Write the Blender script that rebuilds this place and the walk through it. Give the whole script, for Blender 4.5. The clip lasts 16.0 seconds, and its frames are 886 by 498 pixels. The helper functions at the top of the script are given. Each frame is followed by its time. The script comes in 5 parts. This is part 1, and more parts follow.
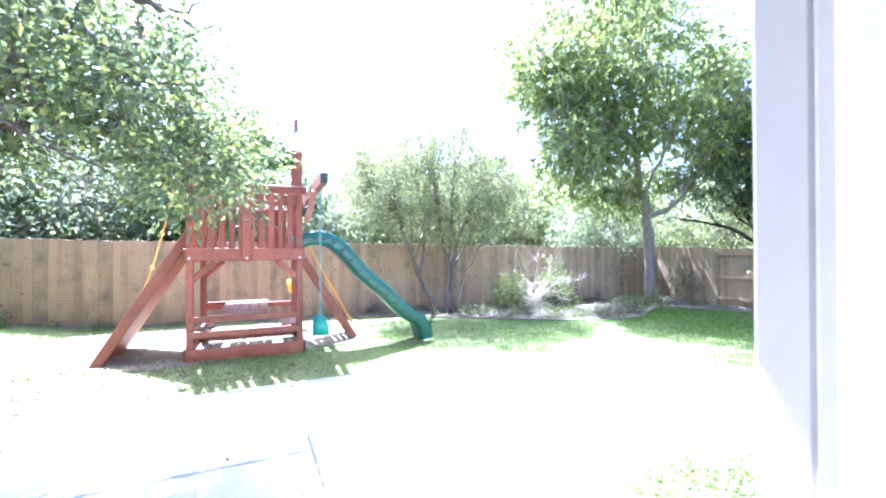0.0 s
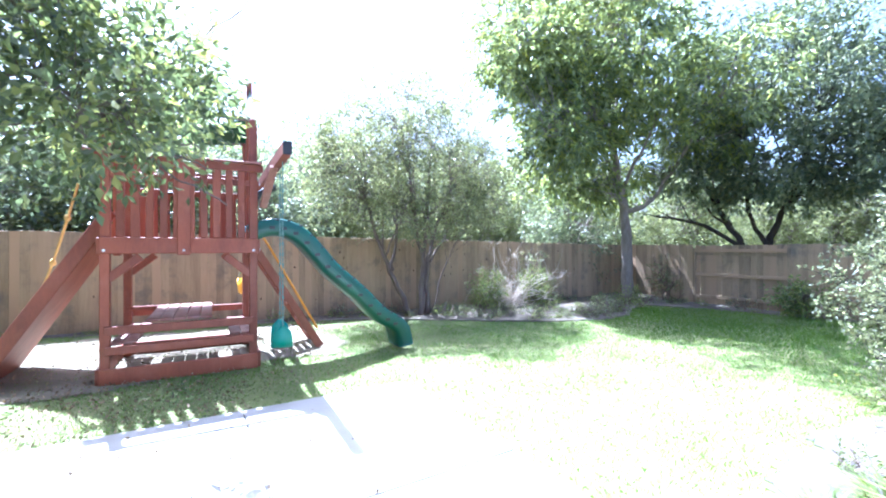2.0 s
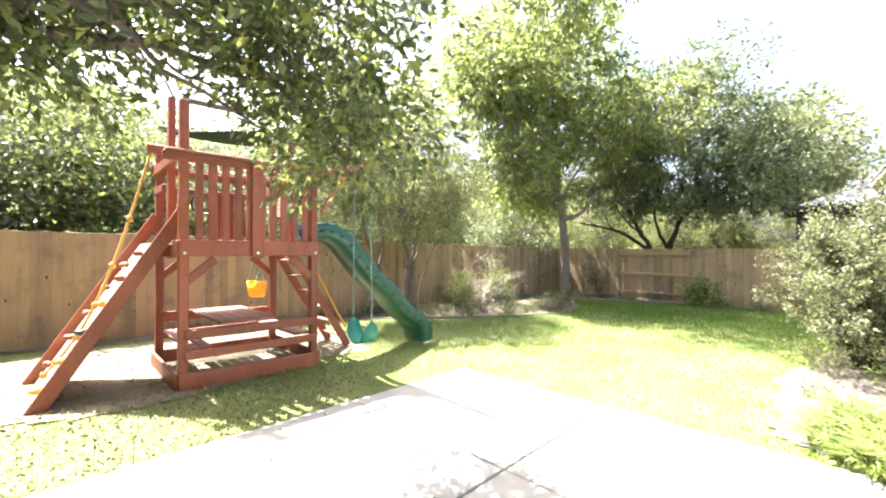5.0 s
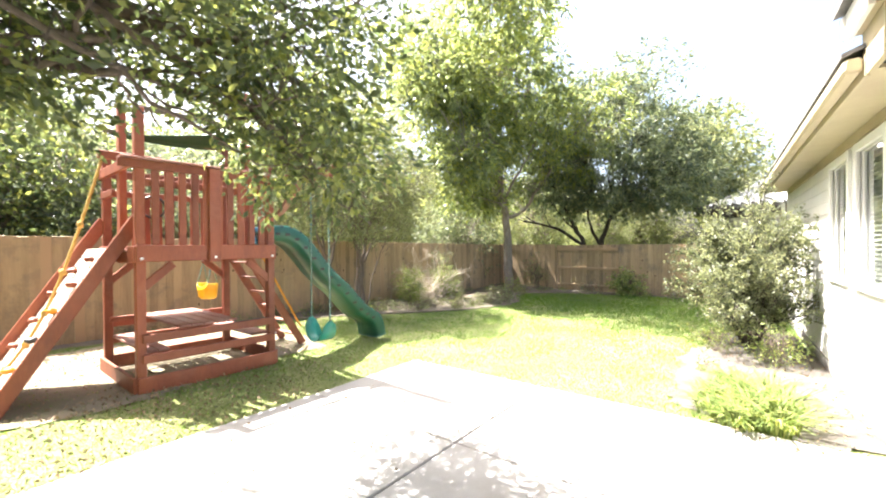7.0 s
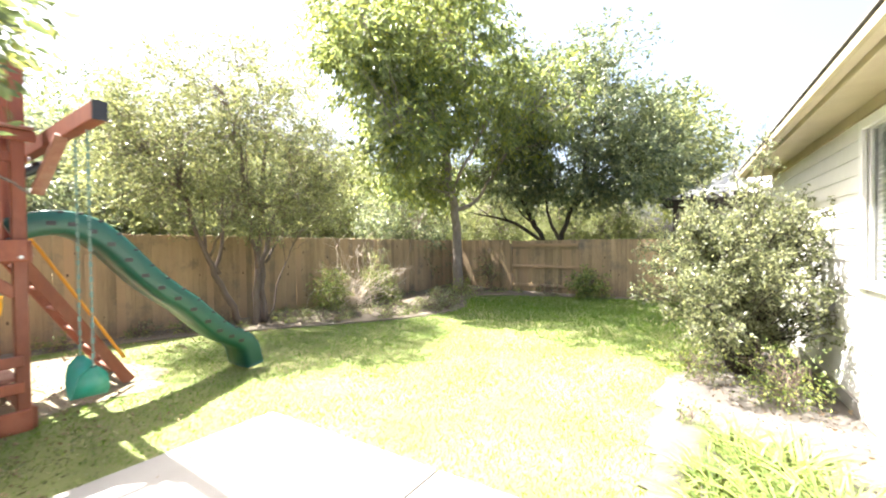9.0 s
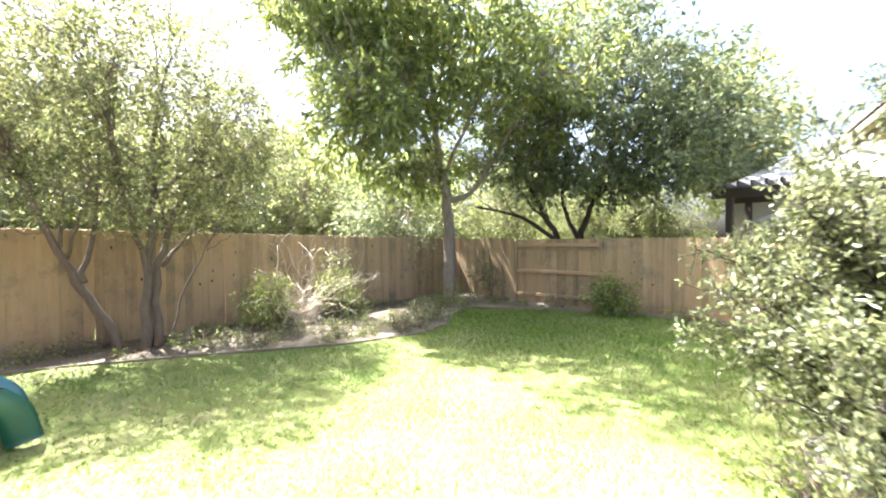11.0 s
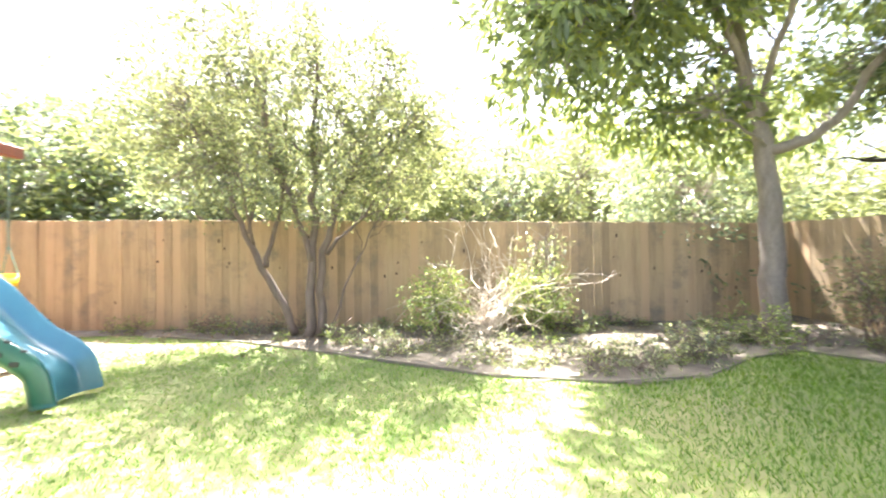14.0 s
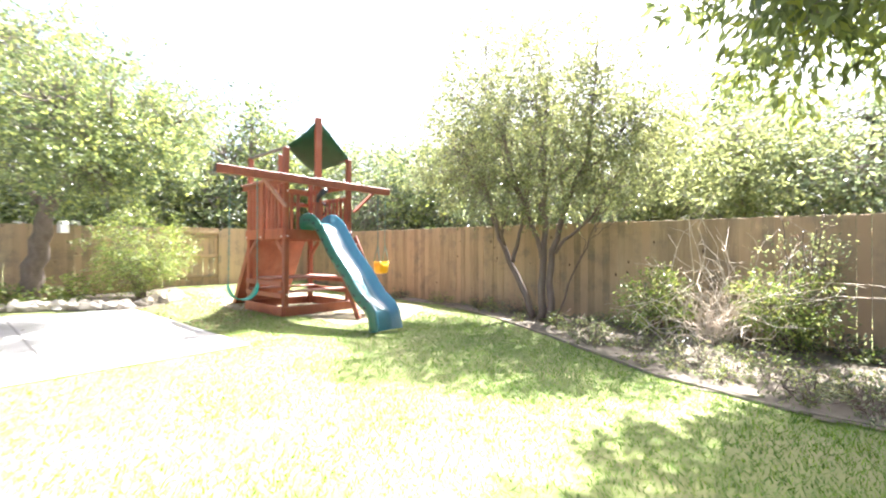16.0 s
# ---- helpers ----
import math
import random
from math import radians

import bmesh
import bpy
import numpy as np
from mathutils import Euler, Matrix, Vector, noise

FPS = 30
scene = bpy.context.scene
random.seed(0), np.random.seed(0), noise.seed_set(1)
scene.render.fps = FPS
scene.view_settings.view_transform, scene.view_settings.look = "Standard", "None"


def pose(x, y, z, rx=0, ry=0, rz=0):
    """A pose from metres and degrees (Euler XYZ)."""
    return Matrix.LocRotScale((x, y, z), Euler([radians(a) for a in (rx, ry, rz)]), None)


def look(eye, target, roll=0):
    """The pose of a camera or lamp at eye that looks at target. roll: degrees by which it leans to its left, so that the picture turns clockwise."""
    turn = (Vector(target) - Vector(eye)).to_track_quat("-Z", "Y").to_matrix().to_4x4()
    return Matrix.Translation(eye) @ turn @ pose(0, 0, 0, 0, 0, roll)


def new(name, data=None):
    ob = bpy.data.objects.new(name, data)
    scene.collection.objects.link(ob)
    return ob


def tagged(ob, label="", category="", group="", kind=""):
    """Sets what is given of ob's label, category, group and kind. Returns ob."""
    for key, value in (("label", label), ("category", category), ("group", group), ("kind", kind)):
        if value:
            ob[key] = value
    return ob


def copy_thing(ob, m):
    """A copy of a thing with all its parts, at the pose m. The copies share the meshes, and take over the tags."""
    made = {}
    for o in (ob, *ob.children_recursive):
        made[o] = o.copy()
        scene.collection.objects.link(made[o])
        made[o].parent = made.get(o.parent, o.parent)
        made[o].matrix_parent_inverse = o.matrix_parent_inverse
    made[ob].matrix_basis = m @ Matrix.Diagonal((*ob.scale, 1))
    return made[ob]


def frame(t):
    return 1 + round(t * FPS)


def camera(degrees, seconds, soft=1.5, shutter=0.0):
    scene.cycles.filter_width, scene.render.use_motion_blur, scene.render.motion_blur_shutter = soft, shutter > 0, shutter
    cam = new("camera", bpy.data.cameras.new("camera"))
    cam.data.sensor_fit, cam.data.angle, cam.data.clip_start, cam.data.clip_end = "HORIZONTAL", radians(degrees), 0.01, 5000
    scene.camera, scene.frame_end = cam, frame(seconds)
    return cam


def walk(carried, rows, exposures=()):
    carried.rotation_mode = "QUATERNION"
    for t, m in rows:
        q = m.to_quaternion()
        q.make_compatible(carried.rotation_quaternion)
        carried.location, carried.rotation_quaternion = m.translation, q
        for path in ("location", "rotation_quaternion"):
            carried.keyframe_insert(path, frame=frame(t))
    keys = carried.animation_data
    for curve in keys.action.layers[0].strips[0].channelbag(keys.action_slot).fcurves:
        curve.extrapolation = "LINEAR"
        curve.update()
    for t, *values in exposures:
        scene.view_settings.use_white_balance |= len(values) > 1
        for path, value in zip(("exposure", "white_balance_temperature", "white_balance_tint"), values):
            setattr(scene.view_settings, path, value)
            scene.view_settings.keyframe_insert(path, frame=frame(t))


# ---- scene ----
cam = camera(93.9, 16.0, soft=2.0, shutter=0.4)
PATH = [
    (0, (0.037, -0.076, 1.686), (0.971, 2.352, 1.698), -0.3),
    (0.5, (0.121, 0.13, 1.732), (1.07, 2.552, 1.733), -0.3),
    (1, (0.256, 0.44, 1.723), (1.23, 2.851, 1.725), -0.1),
    (1.5, (0.238, 0.796, 1.685), (1.287, 3.174, 1.686), -0.1),
    (2, (0.019, 1.108, 1.586), (1.201, 3.424, 1.593), -0.1),
    (2.5, (-0.21, 1.392, 1.53), (1.053, 3.663, 1.547), -0.2),
    (3, (-0.669, 1.655, 1.489), (0.688, 3.871, 1.521), -0.4),
    (3.2, (-0.871, 1.727, 1.491), (0.519, 3.924, 1.533), -0.4),
    (5.3, (-2.367, 1.658, 1.643), (-0.597, 3.563, 1.651), -0.1),
    (5.5, (-2.47, 1.571, 1.671), (-0.66, 3.438, 1.671), -0.2),
    (5.8, (-2.629, 1.428, 1.691), (-0.763, 3.239, 1.682), -0.1),
    (6, (-2.668, 1.379, 1.703), (-0.775, 3.162, 1.702), -0.3),
    (6.5, (-2.709, 1.337, 1.708), (-0.79, 3.091, 1.7), -0.4),
    (7, (-2.602, 1.377, 1.702), (-0.656, 3.101, 1.686), -0.5),
    (7.5, (-2.213, 1.455, 1.694), (-0.246, 3.155, 1.676), -0.6),
    (8, (-1.683, 1.631, 1.686), (0.314, 3.296, 1.66), -0.5),
    (8.5, (-1.036, 1.79, 1.685), (1.01, 3.393, 1.647), -0.6),
    (9, (-0.371, 1.947, 1.673), (1.693, 3.528, 1.634), -0.7),
    (9.2, (-0.095, 2.015, 1.678), (1.971, 3.594, 1.638), -0.8),
    (11.3, (2.857, 2.817, 1.648), (4.738, 4.61, 1.6), -0.1),
    (11.5, (3.146, 2.924, 1.619), (4.932, 4.814, 1.574), -0.5),
    (12, (3.819, 3.202, 1.522), (5.308, 5.335, 1.492), -0.6),
    (12.5, (4.461, 3.473, 1.408), (5.611, 5.804, 1.395), -0.7),
    (13, (5.111, 3.704, 1.339), (5.939, 6.169, 1.334), -0.8),
    (13.5, (5.615, 3.896, 1.325), (6.115, 6.448, 1.321), -1.0),
    (14, (6.11, 3.995, 1.257), (6.181, 6.593, 1.291), -0.7),
    (14.5, (6.648, 3.963, 1.254), (6.148, 6.515, 1.291), -0.6),
    (15, (7.156, 3.834, 1.274), (6.121, 6.219, 1.305), -0.4),
    (15.5, (7.668, 3.68, 1.294), (6.147, 5.789, 1.314), -0.0),
    (16, (8.247, 3.537, 1.284), (6.457, 5.422, 1.305), 0.2),
]
EXPOSURES = [(0.0, 3.70, 4600, 17), (0.4, 3.50, 4560, 17), (1.5, 2.98, 4480, 17), (2.5, 2.92, 4800, 17), (3.2, 2.94, 5350, 16),
             (5.3, 3.00, 6250, 11), (9.2, 2.98, 6350, 11), (11.3, 3.18, 6050, 11), (12.0, 3.32, 6100, 11), (12.5, 3.55, 6200, 11),
             (14.0, 3.92, 6100, 11), (15.0, 3.72, 6050, 12), (16.0, 3.22, 5950, 12)]
walk(cam, [(t, look(eye, target, roll)) for t, eye, target, roll in PATH], EXPOSURES)

# ---- world and sun ----
SUN_DIR = Vector((-0.136, 0.535, 1.0)).normalized()
world = bpy.data.worlds.new("daylight")
scene.world = world
world.use_nodes = True
wn = world.node_tree
sky = wn.nodes.new("ShaderNodeTexSky")
sky.sky_type, sky.sun_disc = "NISHITA", False
sky.sun_elevation = math.asin(SUN_DIR.z)
sky.sun_rotation = math.atan2(SUN_DIR.x, SUN_DIR.y)
sky.air_density, sky.dust_density, sky.ozone_density = 1.0, 7.0, 0.6
wn.nodes["Background"].inputs[1].default_value = 0.078
wn.links.new(sky.outputs[0], wn.nodes["Background"].inputs[0])
sun = new("sun", bpy.data.lights.new("sun", "SUN"))
sun.data.energy, sun.data.angle, sun.data.color = 5.0, radians(0.6), (1.0, 0.95, 0.87)
sun.matrix_world = look(SUN_DIR * 40, (0, 0, 0))


# ---- materials ----
def material(name, base, second=None, rough=0.7, scale=6.0, fine=60.0, bump=0.15, metal=0.0, stretch=(1, 1, 1), spread=0.12,
             island=0.0, per_object=0.0, translucent=0.0, stain=None, stain_amount=0.4, coords="Object", spec=0.5, third=None):
    """A node material with variation at two scales, per-piece variation, bump, and stains."""
    m = bpy.data.materials.new(name)
    m.use_nodes = True
    nt = m.node_tree
    bsdf = nt.nodes["Principled BSDF"]
    second = second or tuple(c * (1 - spread) for c in base)

    def node(kind, **kw):
        n = nt.nodes.new(kind)
        for k, v in kw.items():
            n.inputs[k].default_value = v
        return n
    tc = nt.nodes.new("ShaderNodeNewGeometry") if coords == "Position" else nt.nodes.new("ShaderNodeTexCoord")
    mp = node("ShaderNodeMapping", Scale=stretch)
    nt.links.new(tc.outputs[coords], mp.inputs[0])
    n1 = node("ShaderNodeTexNoise", Scale=scale, Detail=5.0, Roughness=0.6)
    n2 = node("ShaderNodeTexNoise", Scale=fine, Detail=3.0, Roughness=0.65)
    for n in (n1, n2):
        nt.links.new(mp.outputs[0], n.inputs["Vector"])
    add = nt.nodes.new("ShaderNodeMath")
    add.operation = "MULTIPLY_ADD"
    add.inputs[1].default_value = 0.45
    nt.links.new(n2.outputs[0], add.inputs[0])
    nt.links.new(n1.outputs[0], add.inputs[2])
    fac = node("ShaderNodeMapRange", **{"From Min": 0.5, "From Max": 0.95})
    nt.links.new(add.outputs[0], fac.inputs[0])
    mix = nt.nodes.new("ShaderNodeMix")
    mix.data_type = "RGBA"
    mix.inputs[6].default_value, mix.inputs[7].default_value = (*base, 1), (*second, 1)
    nt.links.new(fac.outputs[0], mix.inputs[0])
    colour = mix.outputs[2]
    if stain:
        n3 = node("ShaderNodeTexNoise", Scale=scale * 0.35, Detail=6.0, Roughness=0.7)
        nt.links.new(tc.outputs[coords], n3.inputs["Vector"])
        r3 = node("ShaderNodeMapRange", **{"From Min": 0.5, "From Max": 0.7, "To Max": stain_amount})
        nt.links.new(n3.outputs[0], r3.inputs[0])
        mx = nt.nodes.new("ShaderNodeMix")
        mx.data_type = "RGBA"
        mx.inputs[7].default_value = (*stain, 1)
        nt.links.new(r3.outputs[0], mx.inputs[0])
        nt.links.new(colour, mx.inputs[6])
        colour = mx.outputs[2]
    if third:
        info = nt.nodes.new("ShaderNodeObjectInfo") if per_object else nt.nodes.new("ShaderNodeNewGeometry")
        r4 = node("ShaderNodeMapRange", **{"From Min": 0.55, "From Max": 1.0})
        nt.links.new(info.outputs["Random" if per_object else "Random Per Island"], r4.inputs[0])
        mx = nt.nodes.new("ShaderNodeMix")
        mx.data_type = "RGBA"
        mx.inputs[7].default_value = (*third, 1)
        nt.links.new(r4.outputs[0], mx.inputs[0])
        nt.links.new(colour, mx.inputs[6])
        colour = mx.outputs[2]
    if island or per_object:
        src = nt.nodes.new("ShaderNodeObjectInfo").outputs["Random"] if per_object else nt.nodes.new("ShaderNodeNewGeometry").outputs["Random Per Island"]
        amt = per_object or island
        rr = node("ShaderNodeMapRange", **{"To Min": 1 - amt, "To Max": 1 + amt})
        nt.links.new(src, rr.inputs[0])
        hsv = nt.nodes.new("ShaderNodeHueSaturation")
        nt.links.new(rr.outputs[0], hsv.inputs["Value"])
        nt.links.new(colour, hsv.inputs["Color"])
        colour = hsv.outputs[0]
    nt.links.new(colour, bsdf.inputs["Base Color"])
    bsdf.inputs["Roughness"].default_value = rough
    bsdf.inputs["Metallic"].default_value = metal
    bsdf.inputs["Specular IOR Level"].default_value = spec
    if bump:
        b = node("ShaderNodeBump", Strength=bump, Distance=0.01)
        nt.links.new(add.outputs[0], b.inputs["Height"])
        nt.links.new(b.outputs[0], bsdf.inputs["Normal"])
    if translucent:
        tr = nt.nodes.new("ShaderNodeBsdfTranslucent")
        hs = nt.nodes.new("ShaderNodeHueSaturation")
        hs.inputs["Hue"].default_value, hs.inputs["Saturation"].default_value, hs.inputs["Value"].default_value = 0.48, 1.15, 1.7
        nt.links.new(colour, hs.inputs["Color"])
        nt.links.new(hs.outputs[0], tr.inputs["Color"])
        ms = node("ShaderNodeMixShader", Fac=translucent)
        nt.links.new(bsdf.outputs[0], ms.inputs[1])
        nt.links.new(tr.outputs[0], ms.inputs[2])
        nt.links.new(ms.outputs[0], nt.nodes["Material Output"].inputs[0])
    return m


M = {
    "lawn": material("lawn_soil", (0.10, 0.135, 0.03), (0.19, 0.195, 0.07), rough=0.9, scale=1.2, fine=40, bump=0.5, stain=(0.24, 0.20, 0.11), stain_amount=0.5),
    "blade": material("grass_blade", (0.048, 0.130, 0.009), (0.088, 0.175, 0.018), rough=0.5, scale=0.8, fine=5, bump=0, island=0.14, translucent=0.35, third=(0.145, 0.215, 0.036)),
    "dirt": material("bare_dirt", (0.23, 0.19, 0.13), (0.14, 0.115, 0.075), rough=0.95, scale=2.5, fine=50, bump=0.6, stain=(0.14, 0.16, 0.06), stain_amount=0.6),
    "mulch": material("bed_mulch", (0.16, 0.132, 0.096), (0.075, 0.06, 0.045), rough=0.95, scale=4, fine=70, bump=0.8, stain=(0.20, 0.175, 0.13), stain_amount=0.7),
    "grey_mulch": material("grey_weathered_mulch", (0.105, 0.092, 0.080), (0.058, 0.050, 0.043), rough=0.95, scale=4, fine=70, bump=0.8, stain=(0.17, 0.155, 0.13), stain_amount=0.6),
    "leaf_litter": material("dry_leaf", (0.30, 0.22, 0.13), (0.2, 0.14, 0.08), rough=0.8, scale=10, bump=0, island=0.4),
    "concrete": material("patio_concrete", (0.31, 0.30, 0.285), (0.25, 0.24, 0.225), rough=0.85, scale=1.6, fine=90, bump=0.15, stain=(0.19, 0.17, 0.15), stain_amount=0.45),
    "joint": material("joint_dark", (0.12, 0.11, 0.10), rough=0.95),
    "redwood": material("stained_redwood", (0.27, 0.075, 0.034), (0.17, 0.045, 0.024), coords="Position", rough=0.55, scale=5, fine=45, bump=0.2, stretch=(1, 1, 0.25), per_object=0.22, stain=(0.30, 0.12, 0.07), stain_amount=0.5),
    "redwood_worn": material("worn_redwood", (0.30, 0.15, 0.11), (0.20, 0.07, 0.05), coords="Position", rough=0.6, scale=6, fine=60, bump=0.3, per_object=0.2, stain=(0.34, 0.24, 0.2), stain_amount=0.6),
    "cedar": material("weathered_cedar", (0.40, 0.29, 0.165), (0.25, 0.175, 0.10), coords="Position", rough=0.8, scale=6, fine=34, bump=0.35, stretch=(1, 1, 0.1), per_object=0.24, stain=(0.16, 0.13, 0.095), stain_amount=0.9, third=(0.30, 0.20, 0.115)),
    "knot": material("cedar_knot", (0.06, 0.035, 0.02), rough=0.8),
    "tarp": material("green_canopy_cloth", (0.02, 0.085, 0.045), (0.015, 0.065, 0.035), rough=0.6, scale=5, fine=200, bump=0.1, translucent=0.15),
    "slide_out": material("green_slide_plastic", (0.014, 0.092, 0.064), (0.011, 0.074, 0.052), rough=0.35, scale=4, bump=0.04),
    "slide_in": material("blue_green_slide_bed", (0.042, 0.145, 0.185), (0.034, 0.125, 0.165), rough=0.27, scale=4, bump=0.02, spec=0.8),
    "post_paint": material("taupe_painted_post", (0.46, 0.43, 0.43), (0.42, 0.39, 0.39), rough=0.55, scale=3, fine=80, bump=0.05),
    "black": material("black_plastic", (0.02, 0.02, 0.022), rough=0.45, bump=0.05),
    "yellow": material("yellow_plastic", (0.75, 0.42, 0.01), (0.68, 0.36, 0.01), rough=0.4, bump=0.03),
    "orange_rail": material("yellow_rail_coating", (0.70, 0.30, 0.02), (0.62, 0.25, 0.02), rough=0.45, bump=0.03),
    "swing_green": material("green_swing_plastic", (0.015, 0.20, 0.15), (0.012, 0.16, 0.12), rough=0.4, bump=0.03),
    "chain": material("coated_chain", (0.10, 0.18, 0.15), rough=0.45, bump=0.05),
    "rope": material("yellow_rope", (0.55, 0.36, 0.10), (0.42, 0.26, 0.07), rough=0.9, scale=40, fine=120, bump=0.4),
    "bolt": material("zinc_bolt", (0.7, 0.7, 0.7), rough=0.35, metal=0.9, bump=0),
    "white_trim": material("white_painted_trim", (0.78, 0.77, 0.75), (0.72, 0.71, 0.69), rough=0.55, scale=3, fine=80, bump=0.06, stain=(0.62, 0.60, 0.56), stain_amount=0.2),
    "siding": material("painted_lap_siding", (0.72, 0.71, 0.69), (0.65, 0.64, 0.62), rough=0.6, scale=3, fine=60, bump=0.1, per_object=0.04, stain=(0.55, 0.53, 0.49), stain_amount=0.25),
    "fascia": material("tan_painted_fascia", (0.42, 0.36, 0.24), (0.36, 0.30, 0.20), rough=0.6, scale=3, bump=0.08),
    "shingle": material("grey_asphalt_shingle", (0.17, 0.165, 0.16), (0.11, 0.105, 0.10), rough=0.9, scale=6, fine=150, bump=0.5),
    "blind": material("white_blind_slat", (0.75, 0.74, 0.70), rough=0.5, bump=0.02),
    # Near-black stands for unlit rooms behind windows: the shade is in the colour.
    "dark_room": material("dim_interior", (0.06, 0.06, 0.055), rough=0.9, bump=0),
    "bark": material("grey_bark", (0.16, 0.125, 0.10), (0.085, 0.065, 0.05), rough=0.9, scale=9, fine=45, bump=0.8, stretch=(1, 1, 0.35)),
    "bark_grey": material("pale_grey_bark", (0.26, 0.22, 0.18), (0.15, 0.12, 0.095), rough=0.85, scale=8, fine=40, bump=0.5, stretch=(1, 1, 0.4)),
    "bark_smooth": material("smooth_tan_bark", (0.17, 0.128, 0.10), (0.10, 0.07, 0.054), rough=0.8, scale=7, fine=30, bump=0.3, stretch=(1, 1, 0.3)),
    "bark_dark": material("dark_bark", (0.055, 0.042, 0.034), (0.03, 0.024, 0.02), rough=0.9, scale=9, fine=45, bump=0.8),
    "leaf_oak": material("oak_leaf", (0.066, 0.098, 0.044), (0.112, 0.145, 0.060), spec=0.8, rough=0.32, scale=0.9, fine=5, bump=0, island=0.5, translucent=0.52, third=(0.165, 0.185, 0.058)),
    "leaf_crape": material("small_grey_green_leaf", (0.105, 0.128, 0.062), (0.16, 0.18, 0.082), spec=0.8, rough=0.33, scale=1.0, fine=5, bump=0, island=0.4, translucent=0.52, third=(0.19, 0.20, 0.085)),
    "leaf_big": material("large_dark_leaf", (0.14, 0.185, 0.090), (0.22, 0.265, 0.12), spec=0.9, rough=0.27, scale=0.7, fine=5, bump=0, island=0.5, translucent=0.70, third=(0.16, 0.18, 0.05)),
    "leaf_dark": material("dense_dark_leaf", (0.092, 0.124, 0.074), (0.138, 0.168, 0.094), spec=0.7, rough=0.36, scale=0.7, fine=5, bump=0, island=0.4, translucent=0.52, third=(0.17, 0.185, 0.09)),
    "leaf_far": material("distant_leaf", (0.14, 0.17, 0.078), (0.19, 0.215, 0.10), rough=0.6, scale=0.4, fine=3, bump=0, island=0.3, translucent=0.5, third=(0.20, 0.21, 0.095)),
    "leaf_bush": material("pale_bush_leaf", (0.098, 0.120, 0.064), (0.16, 0.18, 0.095), spec=0.7, rough=0.36, scale=1.5, fine=6, bump=0, island=0.4, translucent=0.48, third=(0.22, 0.235, 0.12)),
    "leaf_bright": material("bright_shrub_leaf", (0.11, 0.165, 0.045), (0.16, 0.21, 0.06), rough=0.45, scale=1.5, fine=6, bump=0, island=0.35, translucent=0.35, third=(0.25, 0.27, 0.09)),
    # Pale tone holds both the wear and the glancing sun on the boards.
    "ramp_wood": material("weathered_sunlit_ramp_boards", (0.50, 0.42, 0.36), (0.38, 0.27, 0.21), coords="Position", rough=0.75, scale=5, fine=50, bump=0.3, per_object=0.15, stain=(0.24, 0.10, 0.07), stain_amount=0.5),
    "dead_twig": material("dead_vine_twig", (0.62, 0.54, 0.44), (0.46, 0.38, 0.30), rough=0.85, scale=8, bump=0.2),
    "rock": material("limestone_rock", (0.48, 0.43, 0.36), (0.36, 0.32, 0.27), rough=0.9, scale=3, fine=30, bump=0.7, per_object=0.12),
    "edging": material("dark_wood_edging", (0.19, 0.16, 0.12), (0.12, 0.10, 0.075), rough=0.9, scale=6, bump=0.5),
    "stucco": material("neighbour_stucco", (0.62, 0.60, 0.57), (0.56, 0.54, 0.51), rough=0.8, scale=3, bump=0.2),
    "pergola": material("dark_brown_timber", (0.05, 0.035, 0.025), rough=0.7, bump=0.2),
    "grey_roof": material("pale_grey_roof", (0.50, 0.49, 0.48), (0.42, 0.41, 0.40), rough=0.85, scale=4, fine=80, bump=0.3),
    "umbrella": material("grey_canvas", (0.22, 0.22, 0.20), rough=0.8, bump=0.1),
}
glass = bpy.data.materials.new("window_glass")
glass.use_nodes = True
gb = glass.node_tree.nodes["Principled BSDF"]
gb.inputs["Base Color"].default_value = (0.92, 0.96, 0.95, 1)
gb.inputs["Roughness"].default_value, gb.inputs["Transmission Weight"].default_value, gb.inputs["IOR"].default_value = 0.02, 1.0, 1.45
M["glass"] = glass


